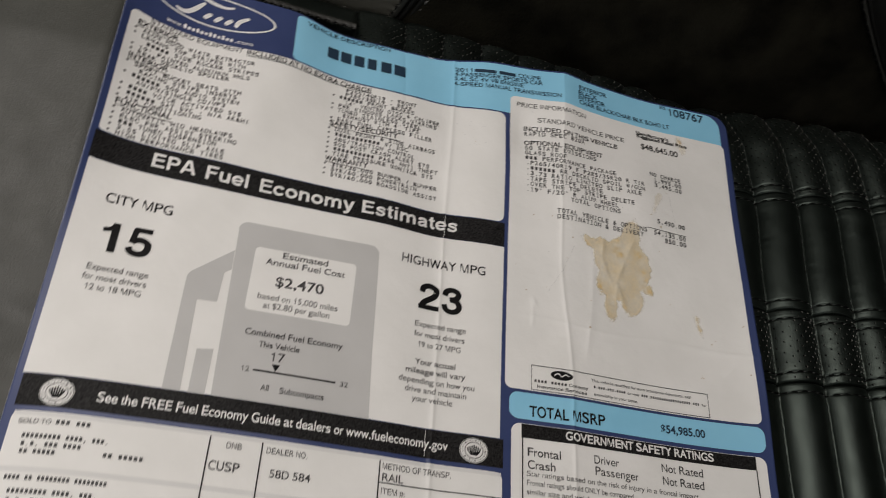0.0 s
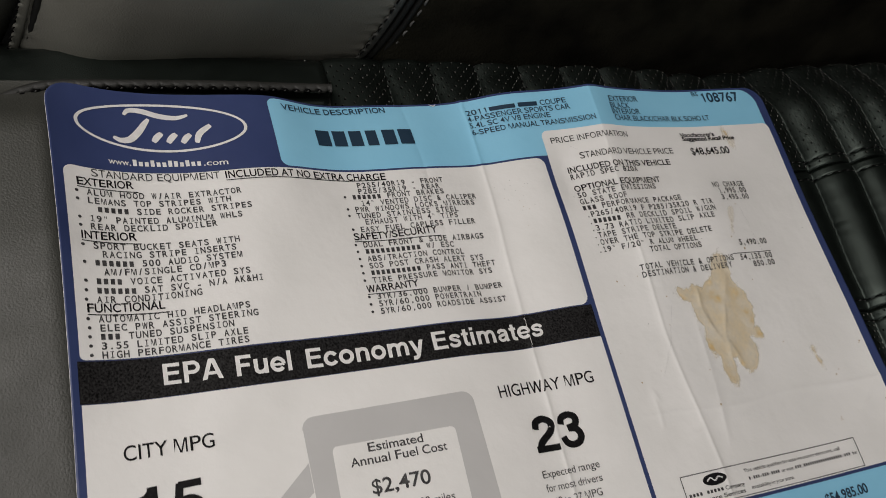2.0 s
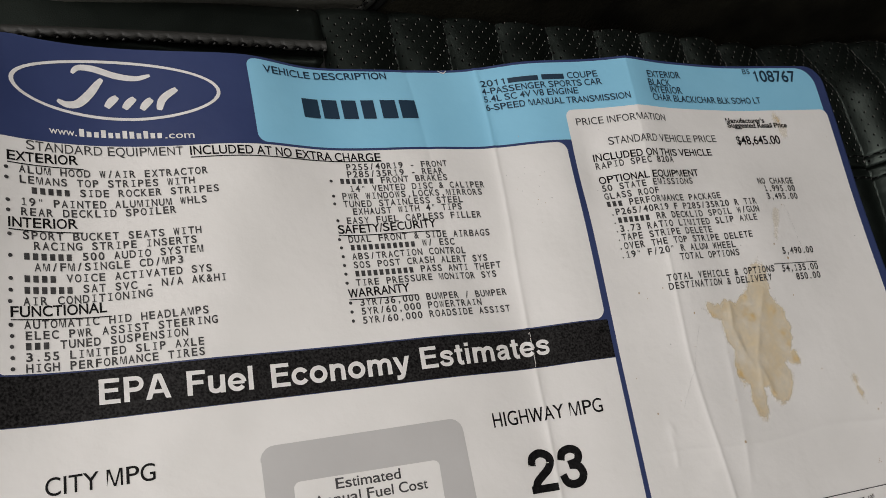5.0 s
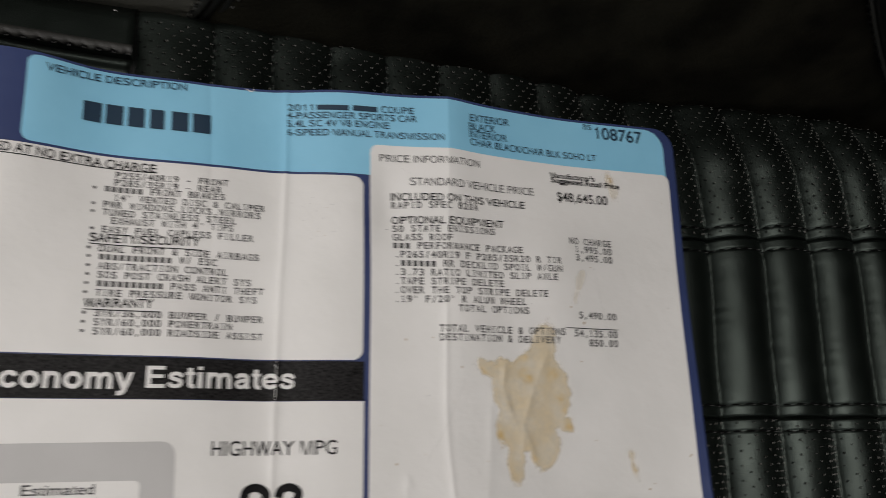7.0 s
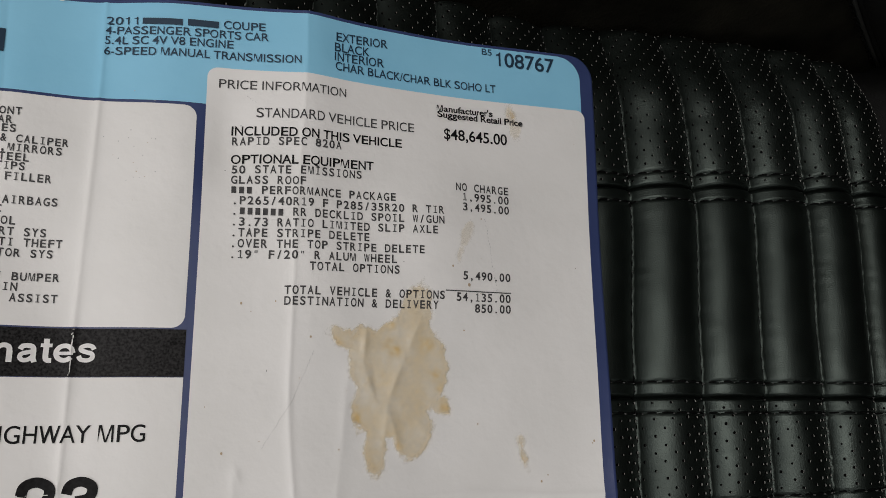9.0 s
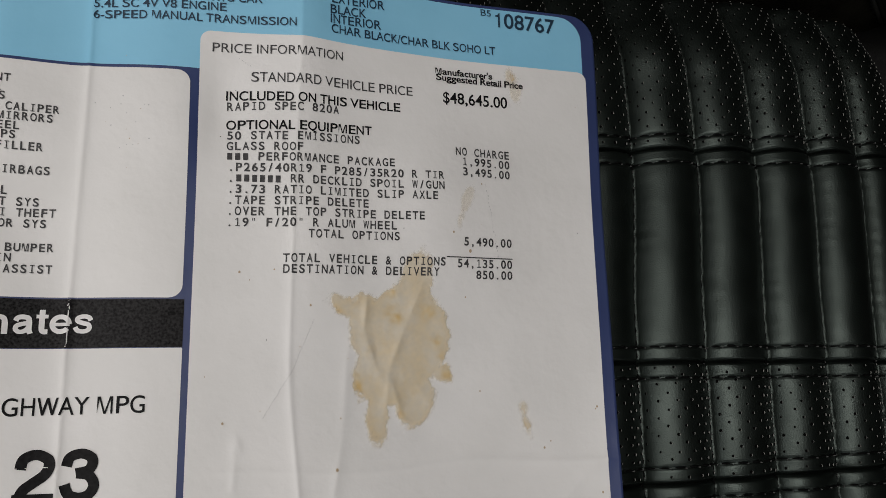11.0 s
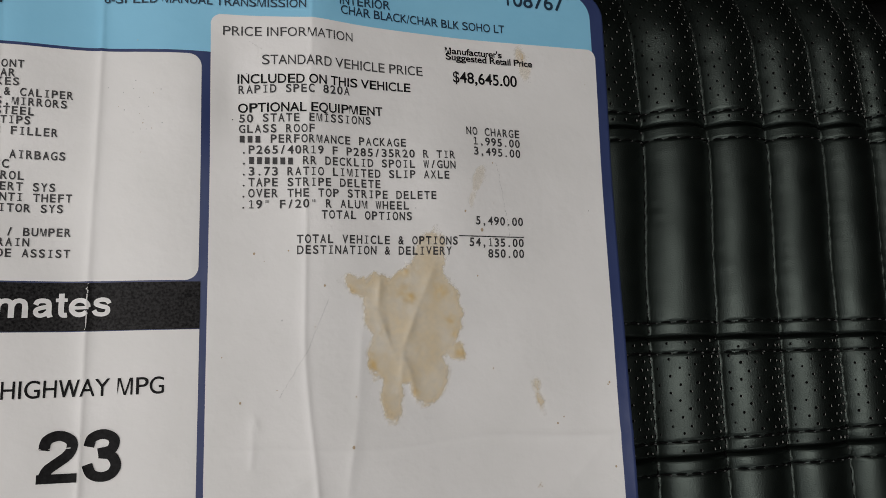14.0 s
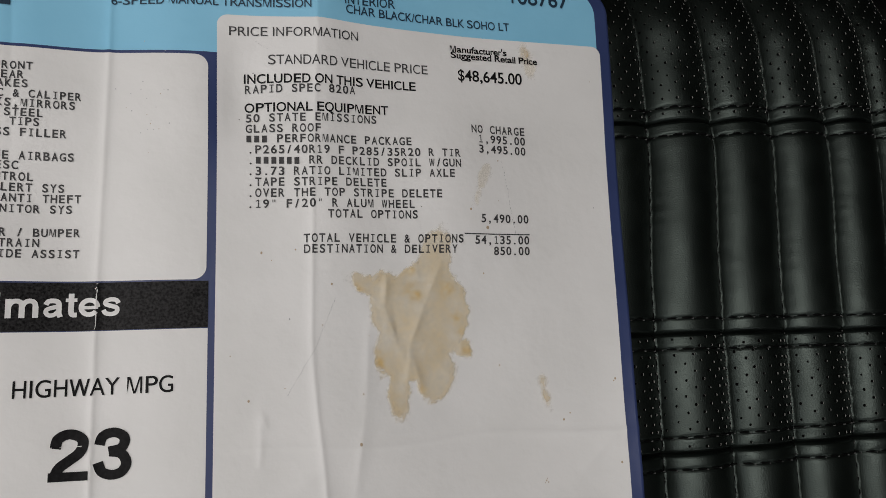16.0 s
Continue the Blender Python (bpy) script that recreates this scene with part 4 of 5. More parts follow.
def headline(text, u0, v, u1, cap=0.0027):
    printed(text, u0, v, u1, v + 0.0006, cap, 0.014, INK, equipment)
    bar(u0, v - 0.0008, u1 + 0.0012, v - 0.0005, INK, equipment, "underline")


headline("EXTERIOR", 0.0032, 0.0704, 0.0204)
typed("*ALUM HOOD W/AIR EXTRACTOR", 0.0056, 0.0672, 0.012, parent=equipment, pitch=0.00198)
typed("*LEMANS TOP STRIPES WITH", 0.0056, 0.0643, 0.012, parent=equipment, pitch=0.00198)
typed("##### SIDE ROCKER STRIPES", 0.0082, 0.0614, 0.012, parent=equipment, pitch=0.00198)
typed('*19" PAINTED ALUMINUM WHLS', 0.0057, 0.0580, 0.015, parent=equipment, pitch=0.00193)
typed("*REAR DECKLID SPOILER", 0.0057, 0.0552, 0.024, parent=equipment, pitch=0.00198)
headline("INTERIOR", 0.0029, 0.0517, 0.0193)
typed("*SPORT BUCKET SEATS WITH", 0.0058, 0.0487, 0.018, parent=equipment, pitch=0.00199)
typed("RACING STRIPE INSERTS", 0.0083, 0.0460, 0.018, parent=equipment, pitch=0.00199)
typed("*###### 500 AUDIO SYSTEM", 0.0058, 0.0431, 0.018, parent=equipment, pitch=0.00199)
typed("AM/FM/SINGLE CD/MP3", 0.0082, 0.0403, 0.022, parent=equipment, pitch=0.00199)
typed("*#### VOICE ACTIVATED SYS", 0.0057, 0.0372, 0.018, parent=equipment, pitch=0.00199)
typed("*###### SAT SVC - N/A AK&HI", 0.0056, 0.0342, 0.020, parent=equipment, pitch=0.00199)
typed("*AIR CONDITIONING", 0.0054, 0.0313, 0.030, parent=equipment, pitch=0.00199)
headline("FUNCTIONAL", 0.0027, 0.0283, 0.0253)
typed("*AUTOMATIC HID HEADLAMPS", 0.0054, 0.0253, 0.020, parent=equipment, pitch=0.00201)
typed("*ELEC PWR ASSIST STEERING", 0.0056, 0.0225, 0.018, parent=equipment, pitch=0.00201)
typed("*### TUNED SUSPENSION", 0.0055, 0.0198, 0.018, parent=equipment, pitch=0.00201)
typed("*3.55 LIMITED SLIP AXLE", 0.0056, 0.0170, 0.014, parent=equipment, pitch=0.00201)
typed("*HIGH PERFORMANCE TIRES", 0.0056, 0.0142, 0.014, parent=equipment, pitch=0.00201)
typed("P255/40R19 - FRONT", 0.0983, 0.0702, 0.014, parent=equipment, pitch=0.00194)
typed("P285/35R19 - REAR", 0.0982, 0.0677, 0.010, parent=equipment, pitch=0.00194)
typed("*###### FRONT BRAKES", 0.0954, 0.0653, 0.008, parent=equipment, pitch=0.00194)
typed('14" VENTED DISC & CALIPER', 0.0983, 0.0627, 0.003, parent=equipment, pitch=0.00188)
typed("*PWR WINDOWS,LOCKS,MIRRORS", 0.0954, 0.0602, 0.0, parent=equipment, pitch=0.00194)
typed("*TUNED STAINLESS STEEL", 0.0954, 0.0576, 0.0, parent=equipment, pitch=0.00194)
typed('EXHAUST WITH 4" TIPS', 0.0981, 0.0550, 0.003, parent=equipment, pitch=0.00186)
typed("*EASY FUEL CAPLESS FILLER", 0.0956, 0.0520, 0.006, parent=equipment, pitch=0.00193)
headline("SAFETY/SECURITY", 0.0925, 0.0488, 0.1250)
typed("*DUAL FRONT & SIDE AIRBAGS", 0.0952, 0.0458, 0.006, parent=equipment, pitch=0.00195)
typed("*########### W/ ESC", 0.0954, 0.0431, 0.010, parent=equipment, pitch=0.00196)
typed("*ABS/TRACTION CONTROL", 0.0955, 0.0402, 0.008, parent=equipment, pitch=0.00194)
typed("*SOS POST CRASH ALERT SYS", 0.0955, 0.0374, 0.007, parent=equipment, pitch=0.00193)
typed("*########## PASS ANTI THEFT", 0.0955, 0.0346, 0.007, parent=equipment, pitch=0.00194)
typed("*TIRE PRESSURE MONITOR SYS", 0.0954, 0.0317, 0.008, parent=equipment, pitch=0.00194)
headline("WARRANTY", 0.0926, 0.0281, 0.1123)
typed("*3YR/36,000 BUMPER / BUMPER", 0.0956, 0.0254, 0.007, parent=equipment, pitch=0.00194)
typed("*5YR/60,000 POWERTRAIN", 0.0956, 0.0226, 0.008, parent=equipment, pitch=0.00194)
typed("*5YR/60,000 ROADSIDE ASSIST", 0.0956, 0.0198, 0.006, parent=equipment, pitch=0.00194)

# mileage panel: the large words and numerals are set in a heavy plain letter, drawn stroke by stroke
def heavy_strokes(ch):
    """The strokes of a heavy letter, one unit high in its capitals: a run of points and a width each; and its advance."""
    stem = [((0.20, 0), (0.20, 1))]
    table = {
        "E": (0.926, [(0.21, stem[0]), (0.17, ((0.18, 0.915), (0.86, 0.915))), (0.16, ((0.18, 0.53), (0.81, 0.53))), (0.17, ((0.18, 0.085), (0.88, 0.085)))]),
        "F": (0.848, [(0.21, stem[0]), (0.17, ((0.18, 0.915), (0.82, 0.915))), (0.17, ((0.18, 0.51), (0.74, 0.51)))]),
        "P": (0.926, [(0.21, stem[0]), (0.175, [(0.18, 0.9125), (0.36, 0.9125)] + ellipse(0.54, 0.690, 0.225, 0.2225, 0.0, 16, math.pi / 2, -math.pi / 2) + [(0.36, 0.4675), (0.18, 0.4675)])]),
        "A": (0.960, [(0.20, ((0.08, -0.05), (0.46, 1.05))), (0.20, ((0.88, -0.05), (0.50, 1.05))), (0.15, ((0.24, 0.30), (0.72, 0.30)))]),
        "u": (0.848, [(0.20, ((0.18, 0.74), (0.18, 0.30))), (0.185, curve([(0.185, 0.32), (0.21, 0.16), (0.38, 0.085), (0.56, 0.15), (0.655, 0.30)], 6)), (0.20, ((0.66, 0.74), (0.66, 0)))]),
        "n": (0.848, [(0.20, ((0.18, 0), (0.18, 0.74))), (0.185, curve([(0.18, 0.42), (0.28, 0.60), (0.46, 0.655), (0.63, 0.58), (0.657, 0.42)], 6)), (0.20, ((0.66, 0.44), (0.66, 0)))]),
        "m": (1.270, [(0.20, ((0.18, 0), (0.18, 0.74))), (0.185, curve([(0.18, 0.42), (0.28, 0.60), (0.44, 0.655), (0.59, 0.59), (0.627, 0.42)], 6)), (0.20, ((0.63, 0.44), (0.63, 0))), (0.185, curve([(0.63, 0.42), (0.73, 0.60), (0.89, 0.655), (1.04, 0.59), (1.077, 0.42)], 6)), (0.20, ((1.08, 0.44), (1.08, 0)))]),
        "e": (0.772, [(0.185, ellipse(0.395, 0.37, 0.285, 0.285, 0.0, 36, 0.0, 5.65)), (0.13, ((0.14, 0.36), (0.70, 0.36)))]),
        "o": (0.848, [(0.195, ellipse(0.424, 0.37, 0.290, 0.285, 0.0, 36))]),
        "c": (0.772, [(0.190, ellipse(0.405, 0.37, 0.285, 0.285, 0.0, 30, 0.55, 5.73))]),
        "l": (0.386, [(0.20, ((0.193, 0), (0.193, 1)))]),
        "i": (0.386, [(0.20, ((0.193, 0), (0.193, 0.74))), (0.20, ((0.193, 0.84), (0.193, 1)))]),
        "t": (0.463, [(0.195, curve([(0.225, 0.93), (0.225, 0.60), (0.225, 0.20), (0.29, 0.09), (0.43, 0.080)], 6)), (0.14, ((0.03, 0.67), (0.43, 0.67)))]),
        "y": (0.772, [(0.20, ((0.09, 0.78), (0.40, 0.02))), (0.20, curve([(0.68, 0.78), (0.44, 0.06), (0.36, -0.12), (0.25, -0.19), (0.10, -0.185)], 6))]),
        "s": (0.772, [(0.170, curve([(0.65, 0.50), (0.57, 0.62), (0.39, 0.662), (0.21, 0.60), (0.20, 0.48), (0.38, 0.40), (0.57, 0.335), (0.605, 0.20), (0.53, 0.11), (0.38, 0.078), (0.20, 0.12), (0.12, 0.25)], 5))]),
        "a": (0.790, [(0.185, curve([(0.15, 0.50), (0.22, 0.62), (0.38, 0.655), (0.55, 0.61), (0.595, 0.48), (0.60, 0.16), (0.66, 0.0)], 6)), (0.165, curve([(0.60, 0.43), (0.38, 0.385), (0.19, 0.31), (0.165, 0.18), (0.27, 0.085), (0.44, 0.11), (0.58, 0.24)], 6))]),
        "1": (0.772, [(0.205, ((0.46, 0), (0.46, 1))), (0.140, curve([(0.13, 0.735), (0.30, 0.77), (0.41, 0.88), (0.44, 1.0)], 5))]),
        "2": (0.772, [(0.195, curve([(0.145, 0.63), (0.19, 0.82), (0.39, 0.905), (0.59, 0.82), (0.625, 0.68), (0.55, 0.52), (0.36, 0.37), (0.21, 0.24), (0.13, 0.02)], 6)), (0.175, ((0.036, 0.0875), (0.725, 0.0875)))]),
        "3": (0.772, [(0.190, curve([(0.145, 0.67), (0.20, 0.84), (0.39, 0.91), (0.56, 0.84), (0.595, 0.715), (0.52, 0.59), (0.31, 0.540)], 6)), (0.190, curve([(0.33, 0.535), (0.54, 0.49), (0.635, 0.31), (0.56, 0.14), (0.38, 0.080), (0.20, 0.15), (0.125, 0.33)], 6))]),
        "5": (0.772, [(0.165, ((0.68, 0.917), (0.21, 0.917))), (0.165, ((0.245, 0.96), (0.185, 0.44))), (0.190, curve([(0.19, 0.47), (0.30, 0.56), (0.46, 0.57), (0.61, 0.47), (0.635, 0.31), (0.56, 0.14), (0.38, 0.080), (0.20, 0.14), (0.125, 0.28)], 6))]),
    }
    return table[ch]


def heavy(text, u0, v0, u1, v1, cap, mat, parent, lift=L4):
    """A word of heavy letters from its foot at (u0, v0) to (u1, v1), each letter a piece of its own."""
    letters, x = [], 0.0
    for ch in text:
        step, strokes = heavy_strokes(ch)
        pts, tris, level = [], [], []
        low, high = (-0.29 if ch == "y" else -0.012), (1.012 if ch.isupper() or ch in "li1235" else 0.93 if ch == "t" else 0.752)
        if ch in "EFPAunmil12":
            low, high = max(low, 0.0), (1.0 if high > 0.95 else high)
        for k, (wide, run) in enumerate(strokes):
            line = []
            for a, b in zip(run, run[1:]):
                n = max(1, int(math.dist(a, b) / 0.12))
                line += [(a[0] + (b[0] - a[0]) * i / n, a[1] + (b[1] - a[1]) * i / n) for i in range(n)]
            line.append(run[-1])
            for i, (px, py) in enumerate(line):
                a, b = line[max(i - 1, 0)], line[min(i + 1, len(line) - 1)]
                if math.dist(line[0], line[-1]) < 1e-6 and i in (0, len(line) - 1):
                    a, b = line[-2], line[1]
                d = Vector((b[0] - a[0], b[1] - a[1])).normalized() * wide / 2
                pts += [(x + px - d.y, min(max(py + d.x, low), high)), (x + px + d.y, min(max(py - d.x, low), high))]
                level += [k, k]
                if i:
                    q = len(pts) - 4
                    tris.append((q, q + 2, q + 3, q + 1))
        letters.append((pts, tris, level))
        x += step
    x0, x1 = min(p[0] for l in letters for p in l[0]), max(p[0] for l in letters for p in l[0])
    for pts, tris, level in letters:
        out = [(u0 + (u1 - u0) * (px - x0) / (x1 - x0), v0 + (v1 - v0) * (px - x0) / (x1 - x0) + py * cap) for px, py in pts]
        bm = flat_mesh(out, tris, lift)
        for v, k in zip(bm.verts, level):
            v.co.z += 0.00002 * k
        part("letter", bm, mat, parent, smooth=False)


for word, u0, v0, u1, v1 in (("EPA", 0.0224, 0.0045, 0.0402, 0.0044), ("Fuel", 0.0443, 0.0042, 0.0620, 0.0040), ("Economy", 0.0670, 0.0038, 0.1083, 0.0038), ("Estimates", 0.1118, 0.0042, 0.1564, 0.0047)):
    heavy(word, u0, v0, u1, v1, 0.0066, WHITE_INK, banner)
heavy("15", 0.0115, -0.0375, 0.0307, -0.0371, 0.0127, INK, mileage)
heavy("23", 0.1408, -0.0365, 0.1602, -0.0368, 0.0127, INK, mileage)
printed("CITY MPG", 0.0094, -0.0164, 0.0351, -0.0162, 0.0043, 0.003, INK, mileage)
printed("HIGHWAY MPG", 0.1319, -0.0157, 0.1699, -0.0156, 0.0043, 0.003, INK, mileage)
for text, u0, u1, v, w in (("Expected range", 0.0097, 0.0324, -0.0457, 0), ("for most drivers", 0.0091, 0.0325, -0.0498, 0), ("12 to 18 MPG", 0.0110, 0.0314, -0.0540, 0), ("Expected range", 0.1400, 0.1624, -0.0450, 0), ("for most drivers", 0.1400, 0.1620, -0.0496, 0), ("19 to 27 MPG", 0.1421, 0.1605, -0.0542, 0), ("Your actual", 0.1412, 0.1586, -0.0620, 0.008), ("mileage will vary", 0.1376, 0.1630, -0.0660, 0.008), ("depending on how you", 0.1350, 0.1670, -0.0702, 0), ("drive and maintain", 0.1379, 0.1637, -0.0741, 0), ("your vehicle", 0.1411, 0.1581, -0.0779, 0)):
    printed(text, u0, v, u1, v, 0.0025, w, INK_TYPED, mileage)


def pump_shape(pts, lift, mat, name, label=""):
    bm = bmesh.new()
    vs = [bm.verts.new((x, y, 0)) for x, y in pts]
    bm.faces.new(vs)
    bmesh.ops.triangulate(bm, faces=bm.faces[:])
    for _ in range(6):
        long = [e for e in bm.edges if e.calc_length() > 0.003]
        if not long:
            break
        bmesh.ops.subdivide_edges(bm, edges=long, cuts=1)
        bmesh.ops.triangulate(bm, faces=bm.faces[:])
    for v in bm.verts:
        v.co = on_sheet(v.co.x, v.co.y, lift)
    bm.normal_update()
    for f in bm.faces:
        if f.normal.z < 0:
            f.normal_flip()
    return part(name, bm, mat, mileage, label, smooth=False)


def arc(cx, cy, r, a0, a1, n=6):
    return [(cx + r * math.cos(radians(a0 + (a1 - a0) * k / n)), cy + r * math.sin(radians(a0 + (a1 - a0) * k / n))) for k in range(n + 1)]


pump_shape([(0.0645, -0.0885), (0.0622, -0.0160)] + arc(0.0660, -0.0158, 0.0040, 180, 90) + arc(0.1176, -0.0154, 0.0040, 90, 0) + [(0.1230, -0.0600), (0.1244, -0.0885)], L3, GREY_PRINT, "pump_silhouette", "grey printed fuel pump outline")
pump_shape([(0.0469, -0.0885), (0.0463, -0.0440)] + arc(0.0513, -0.0423, 0.0050, 175, 130) + [(0.0623, -0.0260), (0.0626, -0.0350), (0.0600, -0.0370), (0.0596, -0.0503), (0.0520, -0.0508), (0.0534, -0.0885)], L3, GREY_PRINT, "pump_hose", "grey printed fuel hose outline")
pump_shape([(0.0562, -0.0885), (0.0560, -0.0710), (0.0621, -0.0702), (0.0622, -0.0885)], L3, GREY_PRINT, "pump_hose", "grey printed fuel hose outline")
panel("pump_window", 0.0703, 0.1125, -0.0513, -0.0224, 0.0018, L3 + 0.00008, PAPER, "", mileage)
for text, u0, u1, v, cap, w in (("Estimated", 0.0817, 0.1005, -0.0259, 0.0028, 0.01), ("Annual Fuel Cost", 0.0753, 0.1080, -0.0298, 0.0028, 0.01), ("$2,470", 0.0806, 0.1002, -0.0392, 0.0044, 0.014), ("based on 15,000 miles", 0.0745, 0.1069, -0.0457, 0.0026, 0), ("at $2.80 per gallon", 0.0773, 0.1039, -0.0495, 0.0026, 0), ("Combined Fuel Economy", 0.0724, 0.1109, -0.0618, 0.0026, 0.01), ("This Vehicle", 0.0784, 0.0942, -0.0663, 0.0024, 0.01), ("17", 0.0838, 0.0892, -0.0715, 0.0036, 0.004), ("12", 0.0735, 0.0765, -0.0771, 0.0021, 0), ("32", 0.1117, 0.1148, -0.0773, 0.0021, 0), ("All", 0.0818, 0.0849, -0.0838, 0.0024, 0.008), ("Subcompacts", 0.0890, 0.1061, -0.0840, 0.0024, 0.008)):
    printed(text, u0, v, u1, v, cap, w, INK_TYPED, mileage, lift=L4 + 0.0001)
bar(0.0779, -0.0764, 0.1098, -0.0757, INK, mileage, "scale_bar", L4)
pump_shape([(0.0846, -0.0727), (0.0878, -0.0727), (0.0862, -0.0757)], L4 + 0.0001, INK, "pointer")
printed("See the FREE Fuel Economy Guide at dealers or www.fueleconomy.gov", 0.0262, -0.0965, 0.1571, -0.0961, 0.0036, 0.014, WHITE_INK, guide)


def seal(cx, cy, seed):
    ring = disc(cx, cy, 0.0059, 0.0051, WHITE_INK, guide, "seal", L3, "round white printed seal with dark emblem")
    ribbon(ellipse(cx, cy, 0.0056, 0.0048), 0.00025, INK, ring, "seal_ring", L4)
    ribbon(ellipse(cx, cy, 0.0037, 0.0032), 0.0003, INK_TYPED, ring, "seal_ring", L4)
    rnd = random.Random(seed)
    for k in range(26):
        a = k / 26 * 2 * math.pi
        disc(cx + 0.0047 * math.cos(a), cy + 0.0040 * math.sin(a), rnd.uniform(0.0002, 0.0004), rnd.uniform(0.0002, 0.0004), GREY_PRINT if k % 2 else INK_TYPED, ring, "seal_dot", L4)
    for k in range(7):
        a = cx + (k - 3) * 0.00075
        ribbon(curve([(cx + (k - 3) * 0.0003, cy - 0.0020), (a, cy - 0.0002 + rnd.uniform(-0.0003, 0.0003)), (a + (k - 3) * 0.0001, cy + 0.0022 - 0.0004 * abs(k - 3))], 4), 0.00055, INK, ring, "seal_mark", L4)


seal(0.0124, -0.0947, 5)
seal(0.1677, -0.0946, 6)

# dealer panel: names and addresses are blanked
bar(0.0004, -0.1036, 0.1790, -0.1022, GREY_LIGHT, dealer, "grey_strip", L3)
printed("SOLD TO", 0.0027, -0.1066, 0.0135, -0.1064, 0.0017, 0.0, INK_TYPED, dealer)
for text, u, v, pitch in (("### ###", 0.0148, -0.1063, 0.0017), ("######### ####, ###.", 0.0050, -0.1116, 0.00145), ("#.#. ### ####", 0.0054, -0.1144, 0.00155), ("## #####", 0.0056, -0.1170, 0.00150), ("## #####", 0.0328, -0.1162, 0.00172), ("#### ## ######## ########", 0.0033, -0.1260, 0.00134), ("######### ####, ###.", 0.0055, -0.1305, 0.00145), ("#.#. ### ####", 0.0058, -0.1335, 0.00155)):
    typed(text, u, v, 0.0, pitch, 0.0018, dealer)
bar(0.0004, -0.1232, 0.1296, -0.1214, GREY_LIGHT, dealer, "grey_strip", L3)
for u in (0.0672, 0.0859, 0.1302):
    bar(u, -0.1640 if u < 0.12 else -0.1500, u + 0.0005, -0.1036, INK, dealer, "table_line")
bar(0.1306, -0.1122, 0.1792, -0.1118, INK, dealer, "table_line")
for text, u0, u1, v, cap, w in (("CUSP", 0.0685, 0.0794, -0.1157, 0.0033, 0.01), ("DNB", 0.0735, 0.0790, -0.1074, 0.0023, 0), ("DEALER NO.", 0.0879, 0.1029, -0.1073, 0.0023, 0), ("58D 584", 0.0901, 0.1050, -0.1158, 0.0029, 0.008), ("METHOD OF TRANSP.", 0.1315, 0.1588, -0.1069, 0.0024, 0), ("RAIL", 0.1317, 0.1401, -0.1113, 0.0029, 0.008), ("ITEM #:", 0.1317, 0.1410, -0.1162, 0.0023, 0)):
    printed(text, u0, v, u1, v, cap, w, INK_TYPED, dealer)

# price panel
printed("PRICE INFORMATION", 0.1835, 0.0832, 0.2203, 0.0838, 0.0026, 0.0, INK_TYPED, price)
printed("STANDARD VEHICLE PRICE", 0.1942, 0.0751, 0.2423, 0.0757, 0.0028, 0.002, INK_TYPED, price)
printed("INCLUDED ON THIS VEHICLE", 0.1876, 0.0696, 0.2382, 0.0702, 0.0026, 0.014, INK, price)
printed("OPTIONAL EQUIPMENT", 0.1878, 0.0611, 0.2292, 0.0621, 0.0026, 0.014, INK, price)
for text, u, v, tilt in (("RAPID SPEC 820A", 0.1877, 0.0667, 0.026), ("50 STATE EMISSIONS", 0.1878, 0.0582, 0.026), ("GLASS ROOF", 0.1878, 0.0551, 0.022), ("### PERFORMANCE PACKAGE", 0.1878, 0.0521, 0.021), (".P265/40R19 F P285/35R20 R TIR", 0.1882, 0.0490, 0.017), (".###### RR DECKLID SPOIL W/GUN", 0.1882, 0.0459, 0.016), (".3.73 RATIO LIMITED SLIP AXLE", 0.1882, 0.0428, 0.015), (".TAPE STRIPE DELETE", 0.1882, 0.0397, 0.015), (".OVER THE TOP STRIPE DELETE", 0.1882, 0.0366, 0.015), ('.19" F/20" R ALUM WHEEL', 0.1882, 0.0335, 0.015), ("TOTAL OPTIONS", 0.2102, 0.0307, 0.016), ("TOTAL VEHICLE & OPTIONS", 0.2035, 0.0238, 0.009), ("DESTINATION & DELIVERY", 0.2036, 0.0208, 0.009)):
    typed(text, u, v, tilt, 0.00211, 0.0023, price)
for text, v in (("NO CHARGE", 0.0581), ("1,995.00", 0.0550), ("3,495.00", 0.0518), ("5,490.00", 0.0304), ("54,135.00", 0.0239), ("850.00", 0.0206)):
    typed(text, 0.2742 - 0.00209 * len(text), v, 0.0, 0.00209, 0.0024, price)
bar(0.2521, 0.0267, 0.2742, 0.0270, INK_TYPED, price, "rule_line")
printed("Manufacturer's", 0.2501, 0.0839, 0.2694, 0.0840, 0.0020, 0.024, INK, price)
printed("Suggested Retail Price", 0.2502, 0.0819, 0.2798, 0.0817, 0.0020, 0.024, INK, price, lift=L4 + 0.0001)
printed("$48,645.00", 0.2523, 0.0747, 0.2741, 0.0748, 0.0035, 0.014, INK, price)

